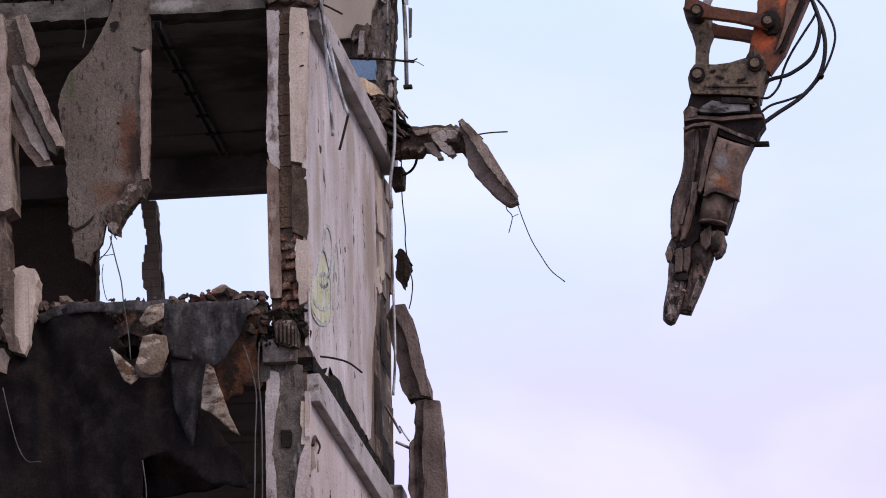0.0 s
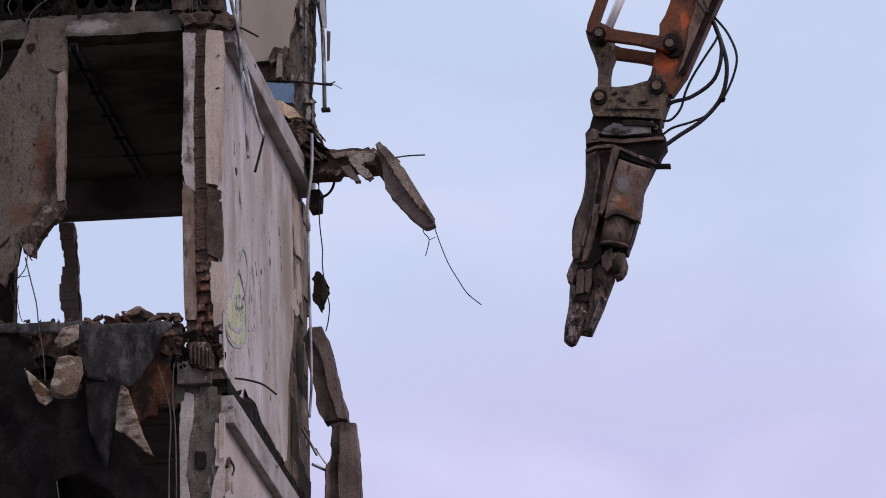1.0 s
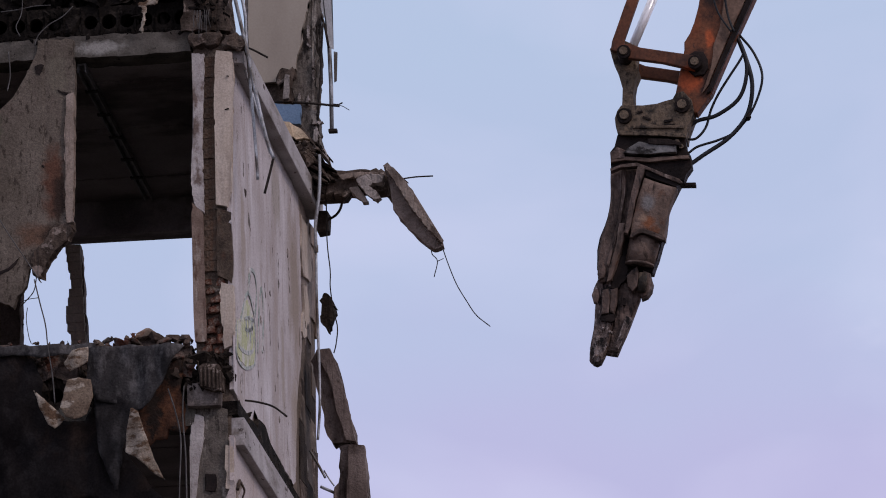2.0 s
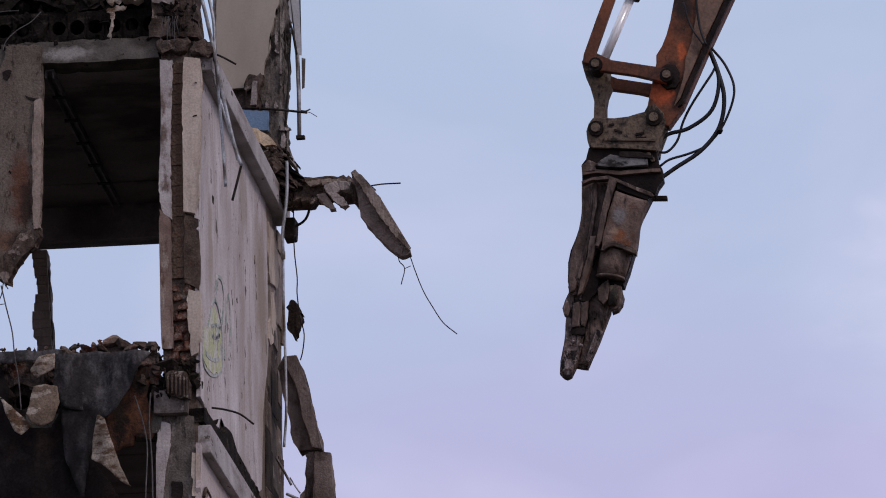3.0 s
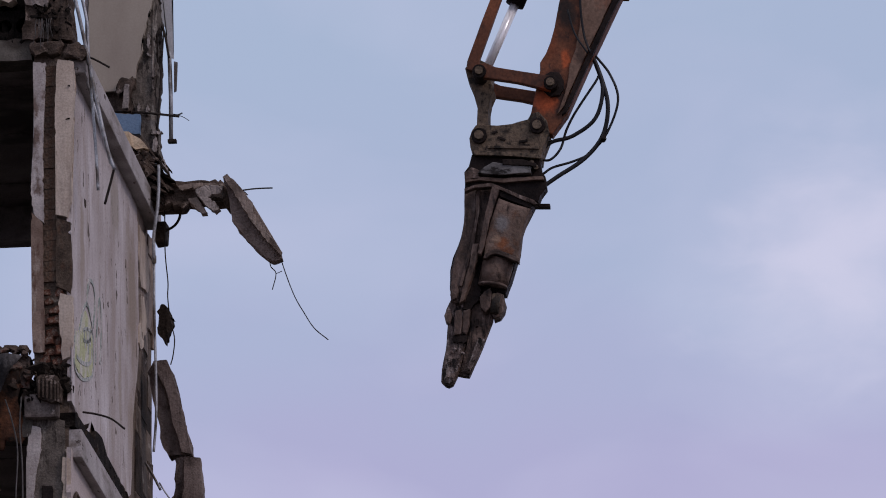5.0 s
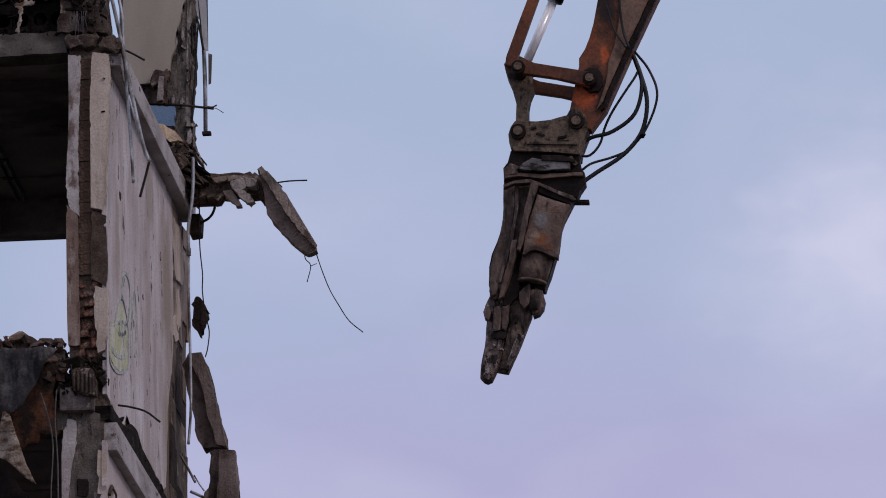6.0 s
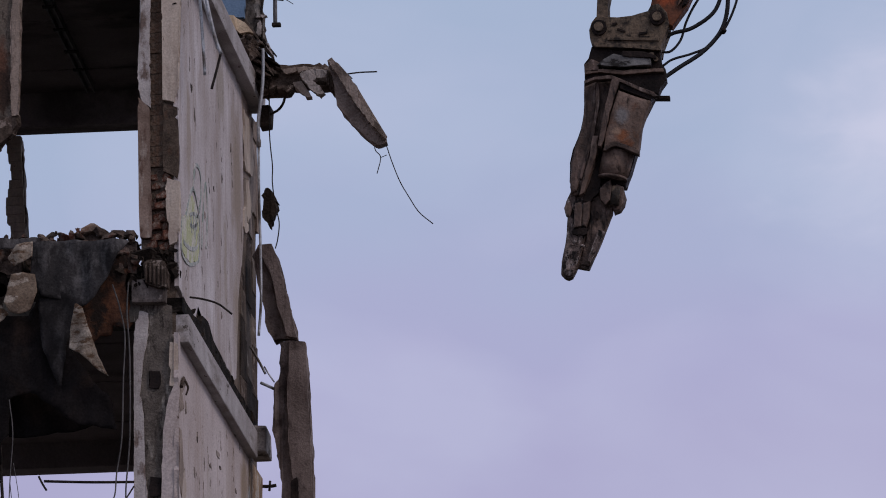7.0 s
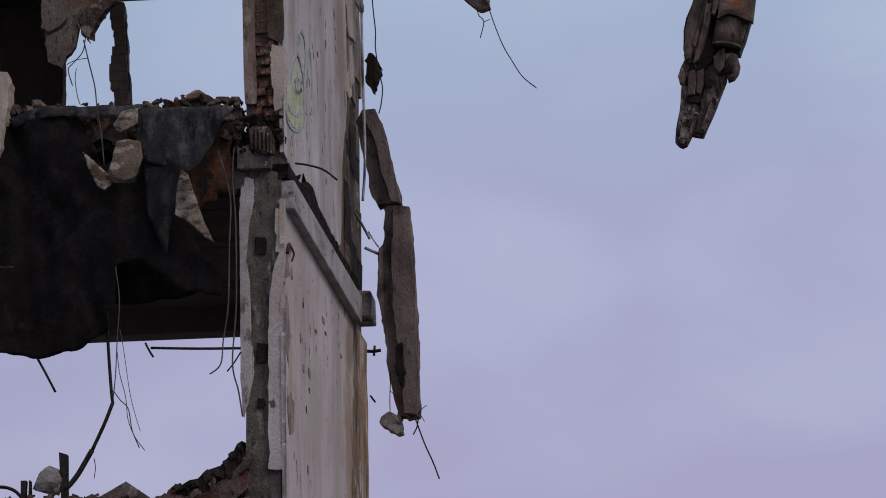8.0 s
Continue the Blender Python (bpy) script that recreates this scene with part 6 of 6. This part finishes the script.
# hooked pipe and posts
hook = thing("hooked_pipe", "grey steel pipe with a foot, hanging beside the pier", "pipe")
part("pipe", tube([(x, 4.15, z) for x, z in ((0.24, 17.03), (0.25, 16.65), (0.25, 16.27))], 0.017, 10, False), GALV, hook, "", True)
a = (0.26, 16.27)
part("foot", box(a[0] - 0.035, a[0] + 0.035, 4.12, 4.18, a[1] - 0.012, a[1] + 0.015, 0.004), STEEL_RUST, hook)
part("strap", tube([(x, 4.12, z) for x, z in ((0.17, 17.29), (0.21, 17.16), (0.24, 16.97))], 0.010, 8), STEEL_RUST, hook, "", True)
part("strip", prism([(0.28, 16.94), (0.31, 16.93), (0.30, 16.69), (0.28, 16.68)], 4.12, 4.14), GALV, hook)
for pts in ([(-1.61, 10.88), (-1.55, 10.86), (-1.55, 10.46), (-1.59, 10.46)], [(-1.89, 10.68), (-1.85, 10.68), (-1.86, 10.45), (-1.89, 10.45)], [(-1.83, 10.68), (-1.82, 10.68), (-1.82, 10.44), (-1.84, 10.45)]):
    solo("steel_post", prism(rough(pts, 0.08, 0.003, 3), -0.02, 0.05), STEEL_RUST, "dark cut-off steel post standing in the rubble", "post", "posts in the rubble")

# ribbed hollow tile crushed in the floor joint beside the column
tile = thing("ribbed_tile", "broken ribbed clay tile wedged above the bearing pad", "clay tile")
out = rough([(-0.19, 13.21), (-0.14, 13.23), (-0.04, 13.21), (-0.01, 13.13), (-0.02, 13.03), (-0.10, 13.02), (-0.18, 13.05)], 0.02, 0.005, 161)
part("body", prism(out, -0.115, 0.0, amp=0.004), BARK, tile)
for x, z in ((-0.17, 13.13), (-0.14, 13.13), (-0.11, 13.12), (-0.08, 13.11), (-0.05, 13.10), (-0.03, 13.09)):
    part("ridge", box(x - 0.007, x + 0.007, -0.135, -0.09, z - 0.08, z + 0.075, 0.003), BARK, tile)

# pale shreds and frayed strands in the broken top
rnd = random.Random(131)
for x, z in ((-0.15, 15.90), (-0.12, 15.86), (-0.10, 15.90), (-0.19, 15.84), (-0.17, 15.90)):
    bm = bmesh.new()
    for k in range(3):
        dx = rnd.uniform(-0.03, 0.03)
        tube([(x + dx, -0.08, z + 0.06), (x + dx + rnd.uniform(-0.008, 0.008), -0.1, z), (x + dx + rnd.uniform(-0.012, 0.012), -0.09, z - rnd.uniform(0.05, 0.12))], 0.0022, 5, True, bm)
    solo("frayed_strand", bm, CABLE, "pale frayed strands hanging from the broken slab", "strand", "frayed strands", smooth=True)

# Added near-black backing: hides sky gaps behind the slab edge debris.
solo("upstand_top", prism(rough([(-4.6, 16.0), (-0.1, 16.0), (-0.1, 16.5), (-4.6, 16.55)], 0.06, 0.03, 135), 0.32, 0.5, amp=0.015), NEAR_BLACK_RUBBLE, "added near-black backing that closes sky gaps above the slab edge", "upstand", kind="structure")
shred = thing("torn_strip", "pale torn plastic sheeting caught in the broken slab", "torn sheeting")
for seed, pts in ((171, [(-0.64, 16.20), (-0.52, 16.20), (-0.50, 16.12), (-0.53, 16.07), (-0.57, 16.11), (-0.58, 16.07), (-0.62, 16.10)]), (172, [(-0.63, 16.05), (-0.55, 16.07), (-0.47, 16.06), (-0.49, 16.03), (-0.55, 16.03), (-0.58, 16.01), (-0.62, 16.02)]), (173, [(-0.60, 16.01), (-0.56, 16.02), (-0.57, 15.96), (-0.57, 15.90), (-0.60, 15.81), (-0.62, 15.83), (-0.59, 15.93)])):
    part("scrap", sheet(rough(pts, 0.012, 0.007, seed), 0.01, folds(-0.07, 0.05, seed), 0.004), PAPER, shred, "", True)
solo("plaster_chunk", prism(rough([(-0.54, 16.21), (-0.51, 16.11), (-0.45, 16.12), (-0.40, 16.10), (-0.36, 16.13), (-0.38, 16.21)], 0.02, 0.004, 132), -0.08, 0.05, amp=0.006), CREAM, "pale plaster chunk in the broken slab", "plaster chunk")
solo("slab_chunk", prism(rough([(-0.32, 16.20), (-0.28, 16.08), (-0.20, 16.08), (-0.12, 16.06), (-0.11, 16.19)], 0.03, 0.005, 133), -0.06, 0.1, amp=0.006), CONCRETE, "grey concrete chunk on the slab edge", "slab piece")
# Dark lumps on the plaster stand in for shade inside two holes.
for x, z in ((0.04, 15.45), (0.03, 15.19)):
    part("pit", lump((x, -0.032, z), (0.03, 0.012, 0.05), rnd, 12), DARK_STEEL_AND_SHADE, column, "dark lump for the shade in a drilled hole")

# ---- graffiti left on the gable plaster ----
graf = thing("graffiti", "faded yellow-green spray paint outline on the gable plaster", "graffiti")


def flat_stroke(pts, w, material, parent):
    bm, line = bmesh.new(), smooth_line([(y, z, 0) for y, z in pts], 5)
    rows = []
    for i, p in enumerate(line):
        way = (line[min(i + 1, len(line) - 1)] - line[max(i - 1, 0)]).normalized()
        side = Vector((-way.y, way.x, 0)) * w
        rows.append([bm.verts.new((0.0575, *(p + s * side).xy)) for s in (-1, 1)] + [bm.verts.new((0.045, *(p + s * side).xy)) for s in (1, -1)])
    for a, b in zip(rows, rows[1:]):
        for k in range(4):
            bm.faces.new((a[k], a[(k + 1) % 4], b[(k + 1) % 4], b[k]))
    part("stroke", bm, material, parent)


blot = rough([(0.15, 13.63), (0.11, 13.38), (0.33, 13.345), (0.59, 13.375), (0.98, 13.495), (1.06, 13.60), (1.04, 13.80), (0.92, 13.90), (0.70, 13.92), (0.52, 13.85), (0.32, 13.66)], 0.05, 0.01, 181)
part("fill", prism(blot, 0.046, 0.0545, "x"), GRAFFITI_Y, graf)
for w, pts in ((0.012, [(0.15, 13.63), (0.11, 13.36), (0.33, 13.327), (0.59, 13.364), (0.98, 13.488), (1.08, 13.594), (1.07, 13.833), (0.94, 13.94), (0.75, 13.988), (0.55, 13.873), (0.34, 13.658)]), (0.016, [(0.21, 13.443), (0.40, 13.454), (0.72, 13.516), (0.95, 13.60), (1.00, 13.712)]),
               (0.014, [(0.75, 13.968), (0.80, 14.11), (0.89, 14.209), (1.09, 14.223), (1.18, 14.105), (1.07, 13.894)]), (0.014, [(1.19, 13.643), (1.27, 13.928), (1.38, 14.161), (1.46, 14.204), (1.51, 14.011), (1.43, 13.707)]),
               (0.02, [(0.61, 13.749), (0.63, 13.69), (0.66, 13.624)]), (0.02, [(0.74, 13.805), (0.75, 13.74), (0.77, 13.673)]), (0.02, [(0.87, 13.80), (0.84, 13.72), (0.82, 13.626)]), (0.018, [(0.96, 13.845), (0.93, 13.78), (0.90, 13.708)]), (0.014, [(0.54, 13.731), (0.78, 13.805), (1.00, 13.835)]),
               (0.014, [(0.56, 13.66), (0.76, 13.70), (0.95, 13.77)])):
    flat_stroke(pts, w, GRAFFITI_G, graf)

# ---- flakes of missing plaster, dark pits ----
rnd = random.Random(141)
FLAKES = ((0.94, 12.13, 0.09, 0.03), (0.77, 11.84, 0.10, 0.03), (2.08, 12.26, 0.06, 0.10), (2.2, 12.18, 0.03, 0.06), (0.93, 11.64, 0.07, 0.07), (1.24, 11.67, 0.07, 0.09), (1.06, 11.36, 0.06, 0.03), (1.65, 12.08, 0.05, 0.05), (3.08, 12.2, 0.04, 0.04),
          (1.23, 11.54, 0.05, 0.03), (1.11, 10.91, 0.07, 0.03), (0.37, 10.87, 0.06, 0.03), (0.30, 11.20, 0.13, 0.05), (0.34, 12.22, 0.09, 0.05), (0.26, 12.40, 0.05, 0.06), (0.70, 14.75, 0.08, 0.05), (1.4, 13.95, 0.07, 0.05), (2.3, 13.4, 0.06, 0.03), (1.9, 14.3, 0.05, 0.03), (2.9, 14.9, 0.08, 0.04))
for k, (y, z, h, w) in enumerate(FLAKES):
    pts = [(y + w * 1.2 * math.cos(q) * rnd.uniform(0.25, 1.0), z + h * 0.6 * math.sin(q) * rnd.uniform(0.3, 1.0)) for q in (2 * math.pi * i / 13 for i in range(13))]
    pts = rough(pts, 0.012, 0.006, k)
    solo("plaster_flake", prism(pts, 0.046, 0.0535, "x", amp=0.001), BUFF if k % 3 else BARK, "small bare patch where plaster has flaked off", "bare patch", "bare patches on the gable")

for k, pts in enumerate(([(0.0, 12.20), (0.08, 12.36), (0.33, 12.43), (0.32, 12.377), (0.12, 12.28), (0.24, 12.20), (0.02, 12.11)], [(0.0, 11.22), (0.2, 11.295), (0.39, 11.264), (0.38, 11.055), (0.13, 10.972), (0.05, 11.12)], [(0.0, 12.0), (0.12, 11.98), (0.2, 11.72), (0.1, 11.5), (0.0, 11.55)])):
    solo("plaster_flake", prism(rough(pts, 0.03, 0.010, 60 + k), 0.046, 0.0545, "x", amp=0.001), BUFF_SMOOTH, "ragged tan patch of bare render beside the corner", "bare patch", "bare patches on the gable")
curl = [(0.02, 12.30), (0.10, 12.38), (0.20, 12.40), (0.30, 12.36), (0.33, 12.31)]
solo("plaster_curl", tube([(0.065 + 0.02 * math.sin(3 * k), y, z) for k, (y, z) in enumerate(curl)], 0.014, 6, True, None, 0.006), BARK, "dark curled strip of loose plaster at the corner", "loose plaster")

# ---- broken stones along the far end of the gable ----
far_end = thing("wall_gable_end", "broken stone edge at the far end of the gable", "wall", kind="structure")
rnd = random.Random(191)
y = 3.56
while y < 4.5:
    wide = rnd.uniform(0.22, 0.4)
    z = 12.98 - rnd.uniform(0, 0.15)
    while z < 15.5:
        high = min(rnd.uniform(0.12, 0.42), 15.56 - z)
        # Lower stones take dark materials, painting the shade of the recess there.
        low = z < 14.40
        proud = (0.034 if low else 0.046) + rnd.uniform(-0.008, 0.006)
        stone = rnd.choice((TAR, BARK, MASONRY, TAR)) if low else rnd.choice((BUFF_SMOOTH, BUFF, BUFF_SMOOTH))
        part("stone", roughen(box(-0.05, proud, y, min(y + wide, 4.56) + 0.004, max(z, 12.98), z + high + 0.003, 0.004), 0.014, 7), stone, far_end)
        z += high
    y += wide
for y0, y1, z0, z1 in ((3.62, 4.20, 14.95, 15.45), (3.70, 4.05, 14.55, 14.90), (3.60, 3.85, 14.40, 14.62)):
    left_on = rough([(y0, z0 + 0.04), (y0 + 0.1, z0), (y1 - 0.12, z0 + 0.05), (y1, z0 + 0.12), (y1 - 0.08, z1 - 0.1), (y1 - 0.2, z1), (y0, z1 - 0.04)], 0.06, 0.02, int(100 * z0))
    part("plaster_remnant", prism(left_on, 0.03, 0.064, "x", amp=0.003), CREAM, far_end, "pale tan plaster still clinging on")
solo("bracket_block", roughen(box(0.13, 0.225, 4.0, 4.2, 15.40, 15.56, 0.012), 0.015, 12), TAR, "dark broken block under the slab remnant", "block")

# ---- bare bricks in the corner column ----
rnd = random.Random(151)
brick_mesh = []
for k in range(4):
    me = bpy.data.meshes.new("brick")
    bm = roughen(box(-0.048, 0.048, -0.05, 0.06, -0.029, 0.029, 0.008), 0.032, 13 + 3 * k)
    bm.to_mesh(me)
    bm.free()
    me.materials.append(BRICK)
    brick_mesh.append(me)
for row in range(8):
    for x in ((-0.105, -0.045) if row % 2 else (-0.13, -0.07)):
        if rnd.random() < 0.15:
            continue
        b = new("brick", brick_mesh[rnd.randrange(4)])
        b.parent = column
        b.matrix_basis = pose(x + rnd.uniform(-0.02, 0.02), 0.055 + rnd.uniform(-0.03, 0.02), 13.36 + 0.076 * row + rnd.uniform(-0.01, 0.01), rnd.uniform(-8, 8), rnd.uniform(-10, 10), rnd.uniform(-22, 22)) @ Matrix.Diagonal((rnd.uniform(0.6, 1.05), 1.0, rnd.uniform(0.75, 1.2), 1.0))
dark_mesh = []
for k in range(4):
    me = bpy.data.meshes.new("brick")
    bm = roughen(box(-0.062, 0.062, -0.03, 0.06, -0.0394, 0.0394, 0.002), 0.005, 17 + 3 * k)
    bm.to_mesh(me)
    bm.free()
    me.materials.append(DARK_BRICK)
    dark_mesh.append(me)
for row in range(21):
    b = new("brick", dark_mesh[rnd.randrange(4)])
    b.parent = column
    b.matrix_basis = pose(-0.11 + rnd.uniform(-0.008, 0.008), 0.045 + rnd.uniform(-0.008, 0.008), 14.00 + 0.079 * row, 0, rnd.uniform(-2, 2), rnd.uniform(-4, 4))

# Thin dark plates on the panel face paint the shade in open cracks.
for pts in ([(-1.42, 15.61), (-1.38, 15.63), (-1.35, 15.62), (-1.36, 15.57), (-1.38, 15.54), (-1.41, 15.56)], [(-1.25, 15.42), (-1.20, 15.40), (-1.15, 15.39), (-1.15, 15.36), (-1.17, 15.36), (-1.19, 15.38), (-1.24, 15.40)], [(-1.70, 14.03), (-1.62, 14.06), (-1.57, 14.11), (-1.54, 14.14), (-1.54, 14.13), (-1.56, 14.09), (-1.62, 14.04), (-1.69, 14.01)]):
    part("crack", prism(rough(pts, 0.02, 0.003, 5), -0.027, 0.0), DARK_STEEL_AND_SHADE, panel, "dark plate for the shade in an open crack")
# Dark lumps on the panel stand in for shade inside small holes.
for x, z in ((-1.36, 14.83), (-1.37, 15.58), (-1.19, 14.51), (-1.47, 14.08)):
    part("pit", lump((x, -0.02, z), (0.035, 0.02, 0.04), rnd, 12), DARK_STEEL_AND_SHADE, panel, "dark lump for the shade in a drilled hole")
